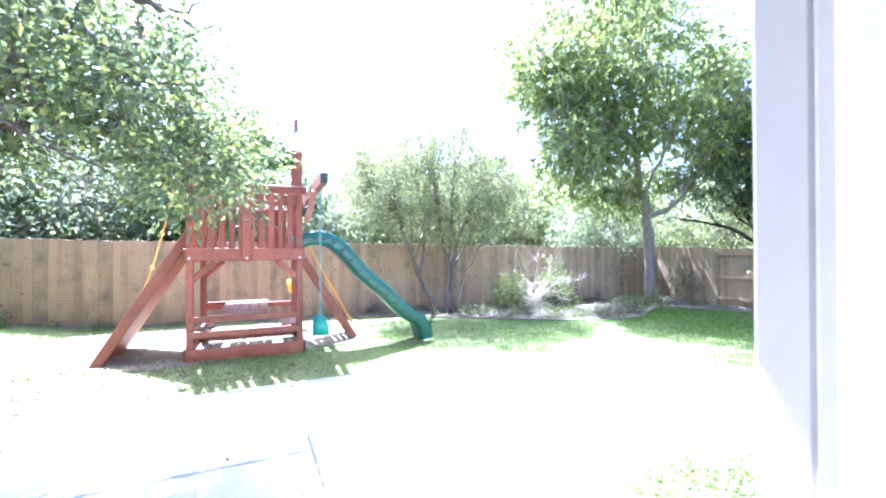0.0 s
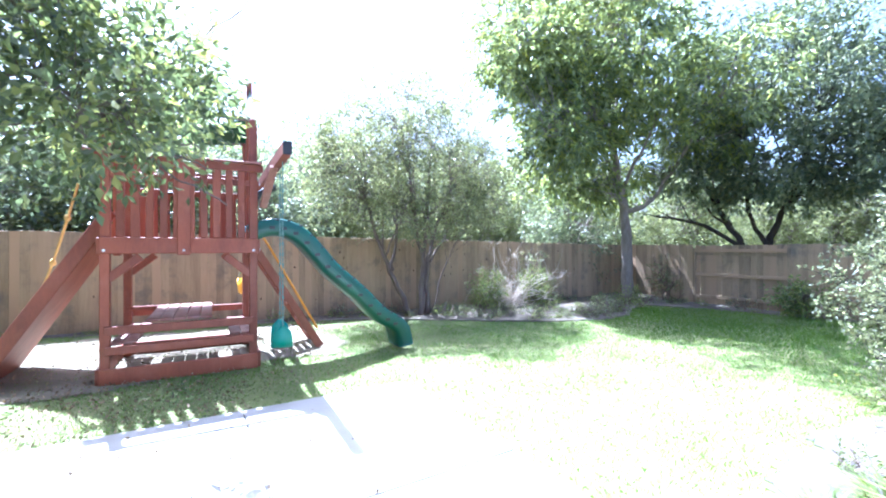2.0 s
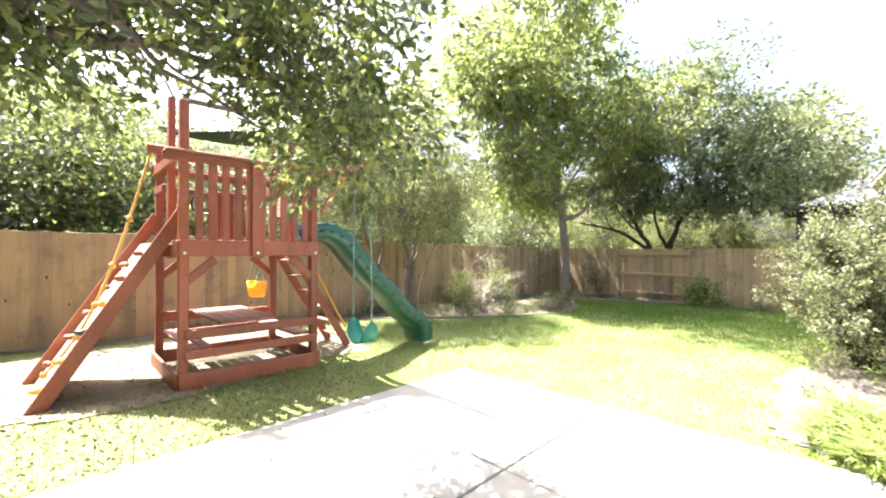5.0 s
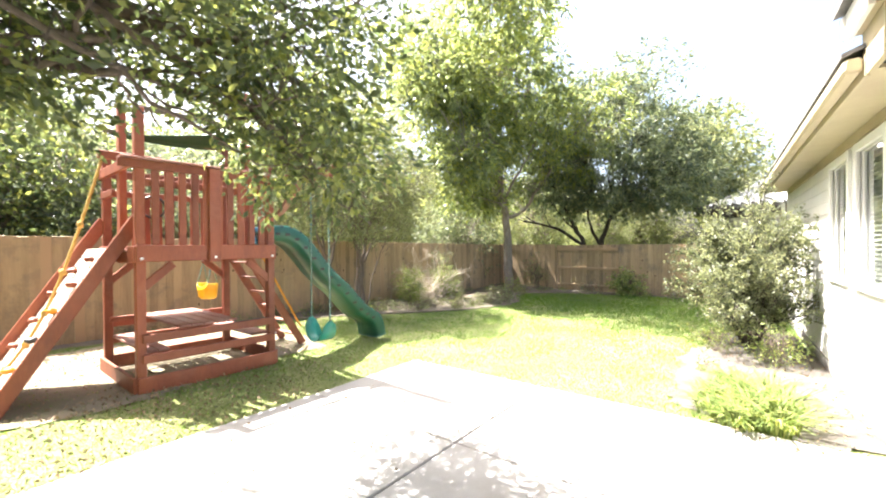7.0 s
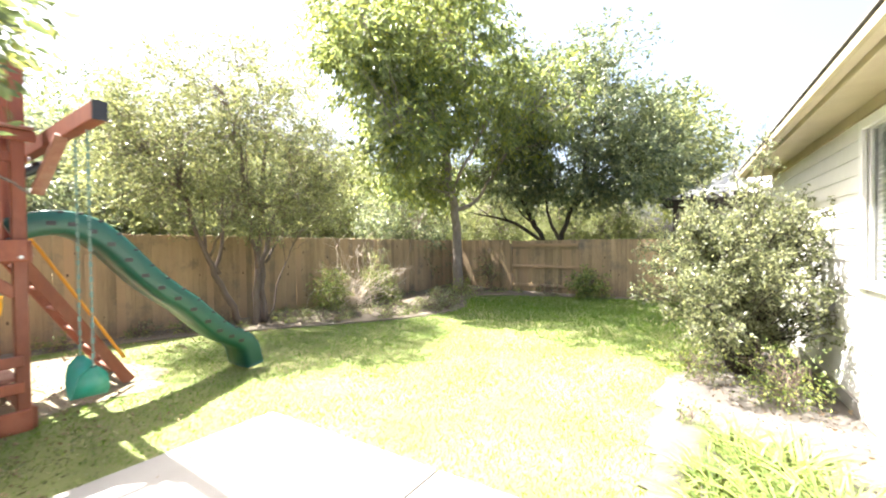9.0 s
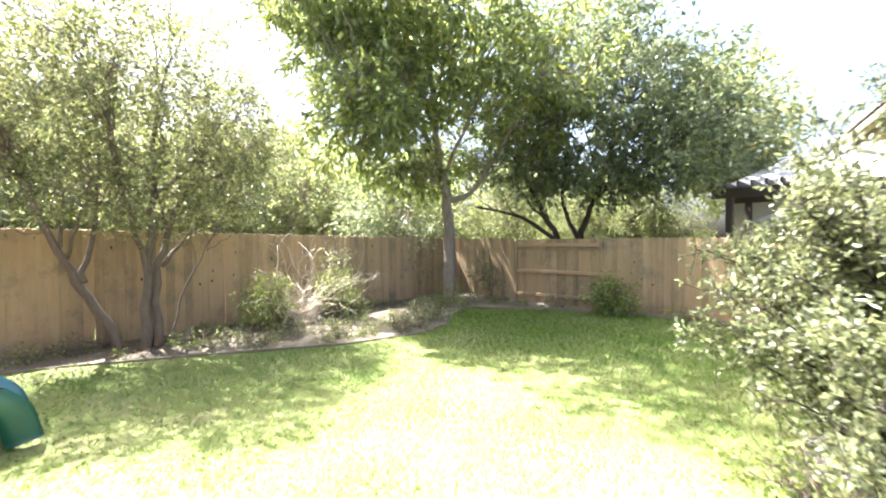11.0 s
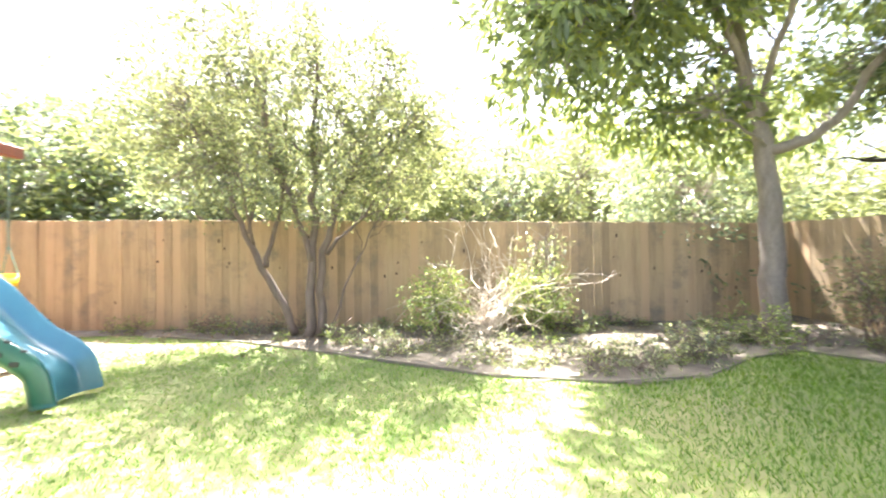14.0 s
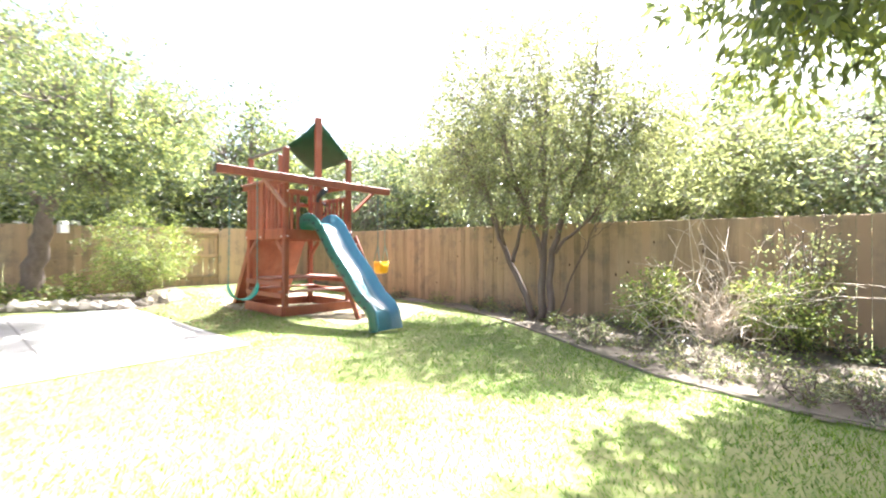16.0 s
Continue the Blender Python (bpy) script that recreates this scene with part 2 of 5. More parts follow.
# ---- mesh helpers ----
class Shape:
    """Collects vertices and faces of one mesh."""

    def __init__(self):
        self.v, self.f = [], []

    def add(self, verts, faces):
        n = len(self.v)
        self.v.extend(tuple(p) for p in verts)
        self.f.extend(tuple(n + i for i in f) for f in faces)
        return self

    def box(self, x0, y0, z0, x1, y1, z1, bevel=0.0, m=None):
        """A block with chamfered edges along its longest axis."""
        b = min(bevel, 0.45 * min(abs(x1 - x0), abs(y1 - y0), abs(z1 - z0)))
        if b <= 0:
            vs = [Vector((x, y, z)) for z in (z0, z1) for y in (y0, y1) for x in (x0, x1)]
            fs = [(0, 2, 3, 1), (4, 5, 7, 6), (0, 1, 5, 4), (2, 6, 7, 3), (0, 4, 6, 2), (1, 3, 7, 5)]
        else:
            lo, hi = (x0, y0, z0), (x1, y1, z1)
            k = max(range(3), key=lambda i: hi[i] - lo[i])
            a, c = [(1, 2), (2, 0), (0, 1)][k]
            ring = [(lo[a] + b, lo[c]), (hi[a] - b, lo[c]), (hi[a], lo[c] + b), (hi[a], hi[c] - b), (hi[a] - b, hi[c]), (lo[a] + b, hi[c]), (lo[a], hi[c] - b), (lo[a], lo[c] + b)]
            mid = ((lo[a] + hi[a]) / 2, (lo[c] + hi[c]) / 2)
            sa, sc = 1 - 2 * b / (hi[a] - lo[a]) * 0.8, 1 - 2 * b / (hi[c] - lo[c]) * 0.8
            vs = []
            for at, s in ((lo[k], 0), (lo[k] + b, 1), (hi[k] - b, 1), (hi[k], 0)):
                for p, q in ring:
                    w = [0, 0, 0]
                    w[k] = at
                    w[a] = p if s else mid[0] + (p - mid[0]) * sa
                    w[c] = q if s else mid[1] + (q - mid[1]) * sc
                    vs.append(Vector(w))
            fs = [tuple(reversed(range(8))), tuple(range(24, 32))]
            for r in range(3):
                for i in range(8):
                    j = (i + 1) % 8
                    fs.append((r * 8 + i, r * 8 + j, r * 8 + 8 + j, r * 8 + 8 + i))
        if m is not None:
            vs = [m @ p for p in vs]
        return self.add(vs, fs)

    def beam(self, p, q, w, h, bevel=0.006, up=(0, 0, 1)):
        """A board from p to q, w wide across and h high towards up."""
        p, q = Vector(p), Vector(q)
        x = (q - p).normalized()
        z = Vector(up) - x * x.dot(Vector(up))
        z = z.normalized() if z.length > 1e-4 else x.orthogonal().normalized()
        y = z.cross(x)
        m = Matrix(((x.x, y.x, z.x, p.x), (x.y, y.y, z.y, p.y), (x.z, y.z, z.z, p.z), (0, 0, 0, 1)))
        return self.box(0, -w / 2, -h / 2, (q - p).length, w / 2, h / 2, bevel, m)

    def tube(self, points, radii, sides=6, closed=True):
        points = [Vector(p) for p in points]
        n0, fs, vs, side = 0, [], [], None
        for i, p in enumerate(points):
            d = (points[min(i + 1, len(points) - 1)] - points[max(i - 1, 0)]).normalized()
            side = d.orthogonal().normalized() if side is None else (side - d * side.dot(d)).normalized()
            other = d.cross(side)
            r = radii[i] if hasattr(radii, "__len__") else radii
            for k in range(sides):
                a = 2 * math.pi * k / sides
                vs.append(p + (side * math.cos(a) + other * math.sin(a)) * r)
        for i in range(len(points) - 1):
            for k in range(sides):
                j = (k + 1) % sides
                fs.append((i * sides + k, i * sides + j, i * sides + sides + j, i * sides + sides + k))
        if closed:
            fs.append(tuple(reversed(range(sides))))
            fs.append(tuple((len(points) - 1) * sides + k for k in range(sides)))
        return self.add(vs, fs)

    def blob(self, centre, r, rough=0.15, seed=0, rings=6, sides=9):
        c, vs, fs = Vector(centre), [], []
        for i in range(rings + 1):
            a = math.pi * i / rings
            for k in range(sides):
                b = 2 * math.pi * k / sides
                d = Vector((math.sin(a) * math.cos(b), math.sin(a) * math.sin(b), math.cos(a)))
                s = 1 + rough * noise.noise(d * 1.7 + Vector((seed * 3.1, 0, seed)))
                vs.append(c + Vector((d.x * r[0], d.y * r[1], d.z * r[2])) * s)
        for i in range(rings):
            for k in range(sides):
                j = (k + 1) % sides
                fs.append((i * sides + k, i * sides + sides + k, i * sides + sides + j, i * sides + j))
        return self.add(vs, fs)

    def mesh(self, name, mat, smooth=False):
        me = bpy.data.meshes.new(name)
        me.from_pydata(self.v, [], self.f)
        me.materials.append(M[mat])
        if smooth:
            me.polygons.foreach_set("use_smooth", [True] * len(me.polygons))
        me.update()
        return me


def part(name, shape, mat, parent=None, label="", smooth=False):
    """One mesh object, under a thing or a part when parent is given."""
    ob = new(name, shape if isinstance(shape, bpy.types.Mesh) else shape.mesh(name, mat, smooth))
    if parent is not None:
        ob.parent = parent
    return tagged(ob, label)


def thing(name, x, y, z, turn, label, category, group="", kind=""):
    ob = new(name)
    ob.matrix_basis = pose(x, y, z, 0, 0, turn)
    return tagged(ob, label, category, group, kind)


def leaf_mesh(name, mat, centres, size, rng, droop=0.3, ratio=0.5, fold=0.15, out=None):
    """Many small folded leaves, one island each."""
    n = len(centres)
    d = rng.normal(size=(n, 3))
    if out is not None:
        d = d * 0.8 + out
    d[:, 2] -= droop
    d /= np.linalg.norm(d, axis=1)[:, None] + 1e-9
    e = rng.normal(size=(n, 3))
    s = np.cross(d, e)
    s /= np.linalg.norm(s, axis=1)[:, None] + 1e-9
    u = np.cross(s, d)
    L = (size * rng.uniform(0.65, 1.3, n))[:, None]
    W = L * ratio * 0.5
    v = np.empty((n, 4, 3))
    v[:, 0] = centres
    v[:, 1] = centres + d * L * 0.5 + s * W + u * L * fold
    v[:, 2] = centres + d * L
    v[:, 3] = centres + d * L * 0.5 - s * W + u * L * fold
    me = bpy.data.meshes.new(name)
    me.vertices.add(4 * n)
    me.vertices.foreach_set("co", v.ravel())
    base = np.arange(n)[:, None] * 4
    idx = (base + np.array([[0, 1, 2, 0, 2, 3]])).ravel()
    me.loops.add(6 * n)
    me.loops.foreach_set("vertex_index", idx.astype(np.int32))
    me.polygons.add(2 * n)
    me.polygons.foreach_set("loop_start", np.arange(0, 6 * n, 3, dtype=np.int32))
    me.polygons.foreach_set("loop_total", np.full(2 * n, 3, dtype=np.int32))
    me.materials.append(M[mat])
    me.update(calc_edges=True)
    me.validate()
    return me


def limb(points, r0, r1, wobble, rng, steps=5):
    """A bent tapered limb through points: centre line and radii."""
    pts = [Vector(p) for p in points]
    line = []
    for i in range(len(pts) - 1):
        a, b = pts[max(i - 1, 0)], pts[i]
        c, d = pts[i + 1], pts[min(i + 2, len(pts) - 1)]
        for k in range(steps):
            t = k / steps
            p = 0.5 * ((2 * b) + (c - a) * t + (2 * a - 5 * b + 4 * c - d) * t * t + (3 * b - a - 3 * c + d) * t ** 3)
            line.append(p + Vector(rng.normal(size=3)) * wobble)
    line.append(pts[-1])
    n = len(line) - 1
    return line, [r0 + (r1 - r0) * i / n for i in range(n + 1)]


def plant(name, base, limbs, blobs, bark, leaf, label, category, leaf_size, seed, per_clump=26, clump=0.3, droop=0.3, ratio=0.5,
          twigs=True, kind="", group="", shell=0.45, flat=0.8, fork=0, bunch=1.0):
    """A woody plant. limbs: (points, start radius, end radius); blobs: (centre, radii, number of clumps). Points are relative to base; bunch gathers the leaves into fewer, fuller clumps."""
    rng = np.random.default_rng(seed)
    root = thing(name, *base, 0, label, category, group, kind)
    wood = Shape()
    nodes = []
    for pts, r0, r1 in limbs:
        line, rad = limb(pts, r0, r1, 0.025, rng)
        wood.tube(line, rad, 8)
        nodes += [(p, r) for p, r in list(zip(line, rad))[2:]]
    for pts, r0, r1 in limbs if fork else ():
        a, b = Vector(pts[0]), Vector(pts[-1])
        run = (b - a).length
        line, rad = limb(pts, r0, r1, 0.02, rng)
        for k in range(fork):
            i = int(len(line) * rng.uniform(0.45, 0.92))
            d = (line[min(i + 1, len(line) - 1)] - line[i - 1]).normalized()
            d = (d + Vector(rng.normal(size=3)) * 0.55 + Vector((0, 0, 0.25))).normalized()
            L = run * rng.uniform(0.25, 0.45)
            p = line[i]
            way = [p, p + d * L * 0.4 + Vector(rng.normal(size=3)) * 0.04, p + d * L * 0.75 + Vector((0, 0, 0.06 * L)), p + d * L + Vector((0, 0, 0.12 * L))]
            sub_line, sub_rad = limb(way, rad[i] * 0.6, 0.006, 0.015, rng, 3)
            wood.tube(sub_line, sub_rad, 6)
            nodes += list(zip(sub_line, sub_rad))[2:]
    centres, outs = [], []
    pos = np.array([tuple(p) for p, _ in nodes])
    for c, r, count in blobs:
        for _ in range(int(count / bunch)):
            d = rng.normal(size=3)
            d /= np.linalg.norm(d)
            k = rng.uniform(0, 1) ** shell
            lump = 1 + 0.22 * noise.noise(Vector(d * 2.2) + Vector((seed, c[0], c[2])))
            p = np.array(c) + d * np.array(r) * k * lump
            i = int(np.argmin(np.linalg.norm(pos - p, axis=1) + rng.uniform(0, 0.4, len(pos))))
            if twigs:
                q = nodes[i][0]
                mid = q.lerp(Vector(p), 0.5) + Vector(rng.normal(size=3)) * 0.09 + Vector((0, 0, 0.1))
                tw = min(nodes[i][1] * 0.6, 0.006 + 0.006 * (Vector(p) - q).length)
                wood.tube([q, mid, p], [tw, tw * 0.7, 0.003], 4, False)
            m = int(per_clump * bunch * rng.uniform(0.5, 1.5))
            spray = rng.normal(size=(6, 3)) * 0.75 + d * 0.75
            spray[:, 2] = spray[:, 2] * flat - 0.25 * droop
            spray /= np.linalg.norm(spray, axis=1)[:, None]
            which = rng.integers(0, 6, m)
            g = spray[which] * (rng.uniform(0.1, 1.0, m) * clump)[:, None] + rng.normal(size=(m, 3)) * clump * 0.09
            centres.append(p + g)
            outs.append(spray[which] * 1.3)
    part("trunk" if category == "tree" else "stem", wood, bark, root, "", True)
    part("crown" if category == "tree" else "foliage", leaf_mesh(name + "_leaves", leaf, np.concatenate(centres), leaf_size, rng, droop, ratio, out=np.concatenate(outs)), leaf, root)
    return root


# ---- ground ----
def smooth(t):
    t = max(0.0, min(1.0, t))
    return t * t * (3 - 2 * t)


def ground_z(x, y):
    z = -0.105
    z += 0.10 * smooth((y - 6.1) / 1.1) * smooth((1.9 - x) / 1.4)
    z += 0.10 * smooth((y - 9.3) / 1.6) * (1 - smooth((1.9 - x) / 1.4))
    z += 0.08 * smooth((x - 10.6) / 1.6) * smooth((y - 2.0) / 2)
    z += 0.22 * smooth((-3.6 - x) / 2.2) * smooth((y - 2.0) / 3)
    return z


def sheet(name, xs, ys, mat, lift, label, category, edge=None, ripple=0.01):
    s = Shape()
    for y in ys:
        for x in xs:
            px, py = (x, y) if edge is None else edge(x, y)
            s.v.append((px, py, ground_z(px, py) + lift + ripple * noise.noise(Vector((px * 1.3, py * 1.3, 3)))))
    n = len(xs)
    s.f = [(j * n + i, j * n + i + 1, j * n + n + i + 1, j * n + n + i) for j in range(len(ys) - 1) for i in range(n - 1)]
    return tagged(part(name, s, mat, smooth=True), label, category, kind="structure")


inner_x = [-12 + 0.3 * i for i in range(100)]
inner_y = [-6 + 0.3 * i for i in range(80)]
sheet("ground", [-600, -200, -60, -24] + inner_x + [26, 60, 200, 600], [-600, -200, -60, -20] + inner_y + [26, 60, 200, 600], "lawn", 0,
      "green lawn grass with dry patches", "ground")


def patch(name, outline, mat, lift, label, category, step=0.08):
    """A ground cover inside an outline of (x, y) corners, with a ragged rim."""
    def inside(x, y):
        hit = False
        for (x0, y0), (x1, y1) in zip(outline, outline[1:] + outline[:1]):
            if (y0 > y) != (y1 > y) and x < (x1 - x0) * (y - y0) / (y1 - y0) + x0:
                hit = not hit
        return hit
    s, seen = Shape(), {}
    x0, x1 = min(p[0] for p in outline), max(p[0] for p in outline)
    y0, y1 = min(p[1] for p in outline), max(p[1] for p in outline)

    def vert(i, j):
        if (i, j) not in seen:
            x, y = x0 + i * step, y0 + j * step
            x += 0.12 * noise.noise(Vector((x * 2, y * 2, 1)))
            y += 0.12 * noise.noise(Vector((x * 2, y * 2, 7)))
            seen[i, j] = len(s.v)
            s.v.append((x, y, ground_z(x, y) + lift + 0.012 * noise.noise(Vector((x * 3, y * 3, 0)))))
        return seen[i, j]
    for i in range(int((x1 - x0) / step) + 1):
        for j in range(int((y1 - y0) / step) + 1):
            cx, cy = x0 + (i + 0.5) * step, y0 + (j + 0.5) * step
            if inside(cx + 0.15 * noise.noise(Vector((cx * 1.5, cy * 1.5, 4))), cy + 0.15 * noise.noise(Vector((cx * 1.5, cy * 1.5, 9)))):
                s.f.append((vert(i, j), vert(i + 1, j), vert(i + 1, j + 1), vert(i, j + 1)))
    return tagged(part(name, s, mat, smooth=True), label, category, kind="structure")


BACK_BED = [(-6.3, 11.2), (1.7, 10.75), (3.2, 10.35), (4.8, 9.72), (6.8, 8.6), (8.0, 8.3), (9.1, 8.45), (10.2, 9.2), (11.0, 9.4), (11.55, 8.2), (11.85, 6.6), (12.2, 4.8), (12.3, 3.0), (12.65, 3.0), (12.65, 11.4), (-6.3, 11.4)]
HOUSE_BED = [(2.45, 0.6), (2.38, 1.95), (2.6, 2.45), (3.5, 2.7), (5.0, 2.92), (6.6, 2.75), (7.6, 2.6), (8.0, 2.0), (7.6, 1.4)]
TOWER_DIRT = [(-3.6, 7.2), (-1.6, 7.0), (0.5, 7.6), (1.6, 7.9), (1.9, 9.0), (1.2, 10.4), (-1.5, 10.6), (-3.8, 10.2), (-4.4, 8.6)]
LEFT_BED = [(-6.3, 1.5), (-5.0, 1.8), (-4.85, 3.5), (-3.85, 5.4), (-3.9, 6.1), (-4.6, 6.9), (-6.3, 7.0)]
patch("bed_back", BACK_BED, "mulch", 0.015, "planting bed of dry mulch and leaf litter along fence", "bed")
patch("bed_house", HOUSE_BED, "grey_mulch", 0.015, "dry mulch bed beside the house wall", "bed")
patch("bed_left", LEFT_BED, "mulch", 0.015, "mulch bed behind a row of rocks", "bed")
patch("bare_ground", TOWER_DIRT, "dirt", 0.012, "bare dry dirt worn under the play tower", "bed")

# ---- patio slab: panels with recessed joints ----
PATIO = pose(1.97, 6.03, 0, 0, 0, 4.0)
slab = thing("patio_slab", 1.97, 6.03, 0, 4.0, "pale broom-finished concrete patio slab with joints", "patio", kind="structure")
part("slab_base", Shape().box(-6.73, -9.98, -0.22, -0.02, -0.02, -0.098), "joint", slab)
for x0, x1 in ((-6.75, -4.37), (-4.35, -1.86), (-1.845, 0.0)):
    for y0, y1 in ((-10.0, -6.62), (-6.60, -2.12), (-2.10, 0.0)):
        part("concrete_panel", Shape().box(x0, y0, -0.21, x1, y1, -0.08, 0.008), "concrete", slab)

# ---- fences ----
rngf = random.Random(4)
pickets = []
for k in range(7):
    w, hgt = (0.1445, 0.1445, 0.144, 0.1445, 0.142, 0.1445, 0.1385)[k], 2.1
    s = Shape()
    bow = [rngf.uniform(-0.003, 0.003) for _ in range(4)]
    for i, z in enumerate((0, 0.7, 1.4, hgt)):
        for x, y in ((-w / 2, 0), (w / 2, 0), (w / 2, 0.017), (-w / 2, 0.017)):
            s.v.append((x + bow[i], y + bow[3 - i], z + (rngf.uniform(-0.004, 0.004) if i == 3 else 0)))
    for i in range(3):
        for a in range(4):
            b = (a + 1) % 4
            s.f.append((i * 4 + a, i * 4 + b, i * 4 + 4 + b, i * 4 + 4 + a))
    s.f += [(3, 2, 1, 0), (12, 13, 14, 15)]
    pickets.append(s.mesh("picket", "cedar"))

narrow = pickets.pop()


def fence(name, x0, y0, x1, y1, top0, top1, label, gap=(), slits=()):
    """A run of close pickets on rails; top0 and top1 are the heights of its top at both ends. The yard lies to its right."""
    root = thing(name, 0, 0, 0, 0, label, "fence", kind="structure")
    d = Vector((x1 - x0, y1 - y0, 0))
    run = d.length
    d.normalize()
    turn = math.degrees(math.atan2(d.y, d.x))
    back = Vector((d.y, -d.x, 0))
    n = int(run / 0.1425)
    step = 0.0
    for i in range(n):
        s = (i + 0.5) * run / n
        if any(a < s < b for a, b in gap):
            continue
        if i % 17 == 0:
            step = rngf.uniform(-0.012, 0.012)
        p = Vector((x0, y0, 0)) + d * s
        ob = part("picket", narrow if any(a < s < b for a, b in slits) and rngf.random() < 0.75 else rngf.choice(pickets), None, root)
        top = top0 + (top1 - top0) * s / run + step + rngf.uniform(-0.006, 0.006)
        ob.matrix_basis = pose(p.x - back.x * 0.004 * (i % 2), p.y - back.y * 0.004 * (i % 2), top - 2.1, rngf.uniform(-0.2, 0.2), rngf.uniform(-0.1, 0.1), turn + 180 + rngf.uniform(-0.6, 0.6))
    for k in range(int(run * 2.2)):
        sx, hz = rngf.uniform(0.2, run - 0.2), rngf.uniform(0.3, 1.7)
        if any(a - 0.1 < sx < b + 0.1 for a, b in gap):
            continue
        p = Vector((x0, y0, top0 - 1.85 + hz)) + d * sx - back * 0.0205
        r = rngf.uniform(0.010, 0.022)
        kn = part("knot", Shape().blob((0, 0, 0), (r, 0.0035, r * rngf.uniform(1.2, 2.0)), 0.4, k, 4, 7), "knot", root)
        kn.matrix_basis = pose(p.x, p.y, p.z, 0, 0, turn)
    for h in (0.35, 1.0, 1.62):
        a, b = Vector((x0, y0, top0 - 1.9 + h)) + back * 0.045, Vector((x1, y1, top1 - 1.9 + h)) + back * 0.045
        part("rail", Shape().beam(a, b, 0.04, 0.09), "cedar", root)
    for i in range(int(run / 2.44) + 1):
        s = min(run, 0.05 + i * 2.44)
        p = Vector((x0, y0, 0)) + d * s + back * 0.11
        t = top0 + (top1 - top0) * s / run
        part("post", Shape().box(p.x - 0.045, p.y - 0.045, t - 2.1, p.x + 0.045, p.y + 0.045, t - 0.05, 0.006), "cedar", root)
    return root


def framed_panel(root, x, y0, y1, top, base, face):
    """Boards seen behind their frame of rails, face = +1 or -1 towards the yard along x."""
    n = int((y1 - y0) / 0.143)
    for i in range(n):
        y = y0 + (i + 0.5) * (y1 - y0) / n
        ob = part("picket", rngf.choice(pickets), None, root)
        ob.matrix_basis = pose(x - face * 0.045, y, top - 2.12 + rngf.uniform(-0.006, 0.006), 0, 0, 90 * face)
    for z in (top - 0.17, (top + base) / 2 - 0.03, base + 0.2):
        part("rail", Shape().beam((x, y0, z), (x, y1, z), 0.042, 0.09), "cedar", root)
    for y in (y0, y1):
        part("post", Shape().box(x - 0.03, y - 0.045, base - 0.2, x + 0.03, y + 0.045, top - 0.1, 0.006), "cedar", root)


fence("fence_back", 12.6, 11.36, -6.3, 11.36, 1.765, 2.0, "tall weathered cedar privacy fence of vertical boards", slits=((3.0, 4.6), (10.2, 12.0)))
side = fence("fence_side", 12.6, 1.2, 12.6, 11.36, 1.69, 1.765, "weathered cedar side fence with one framed section", gap=((5.25, 7.67),), slits=((2.6, 4.1),))
framed_panel(side, 12.6, 6.45, 8.87, 1.73, 0.0, -1)
left = fence("fence_left", -6.3, 11.36, -6.3, -4.0, 2.1, 1.8, "weathered cedar fence behind the shrub bed", gap=((3.06, 4.62),))
framed_panel(left, -6.3, 6.74, 8.3, 2.06, 0.3, 1)

# ---- house ----
HT = 7.4
house = thing("house", 1.24, 0.72, 0, HT, "white lap-sided single-storey house with tan eaves", "house")
WALL_END, U0 = 8.6, 0.42
win = [(3.08, 4.00, 1.26, 2.70), (1.68, 2.63, 1.26, 2.70)]
wall = part("wall", Shape().box(U0, -0.25, -0.2, WALL_END, -0.10, 0.42).box(U0, -0.25, 2.80, WALL_END, -0.10, 2.93)
            .box(U0, -0.25, 0.42, 1.63, -0.10, 2.80).box(4.05, -0.25, 0.42, WALL_END, -0.10, 2.80).box(2.68, -0.25, 0.42, 3.03, -0.10, 2.8)
            .box(1.63, -0.25, 0.42, 2.68, -0.1, 1.20).box(3.03, -0.25, 0.42, 4.05, -0.1, 1.20), "siding", house)
part("wall", Shape().box(U0, -4.5, -0.2, U0 + 0.15, -0.25, 2.93), "siding", house)
part("wall", Shape().box(WALL_END - 0.15, -6.0, -0.2, WALL_END, -0.25, 2.95), "siding", house)
part("wall", Shape().box(U0 + 0.15, -6.0, -0.2, WALL_END - 0.15, -5.85, 2.95), "siding", house)
part("footing", Shape().box(U0, -0.1, -0.2, WALL_END, -0.06, 0.06, 0.01), "concrete", house)
i = 0
z = 0.06
while z < 2.75:
    for a, b in ([(4.12, WALL_END - 0.1), (U0 + 0.1, 1.56)] if 0.28 < z < 2.78 else [(U0 + 0.1, WALL_END - 0.1)]):
        s = Shape()
        s.add([(a, -0.10, z), (b, -0.10, z), (b, -0.075, z), (a, -0.075, z), (a, -0.10, z + 0.19), (b, -0.10, z + 0.19), (b, -0.092, z + 0.19), (a, -0.092, z + 0.19)],
              [(0, 1, 2, 3), (4, 7, 6, 5), (3, 2, 6, 7), (0, 4, 5, 1), (0, 3, 7, 4), (1, 5, 6, 2)])
        part("siding_board", s, "siding", wall)
    z += 0.172
z = 0.06
while z < 2.8:
    s = Shape()
    s.add([(U0 + a, b, z + c) for a, b, c in ((0, -4.4, 0), (0, -0.28, 0), (-0.025, -0.28, 0), (-0.025, -4.4, 0), (0, -4.4, 0.19), (0, -0.28, 0.19), (-0.008, -0.28, 0.19), (-0.008, -4.4, 0.19))],
          [(0, 3, 2, 1), (4, 5, 6, 7), (3, 7, 6, 2), (0, 1, 5, 4), (0, 4, 7, 3), (1, 2, 6, 5)])
    part("siding_board", s, "siding", wall)
    z += 0.172
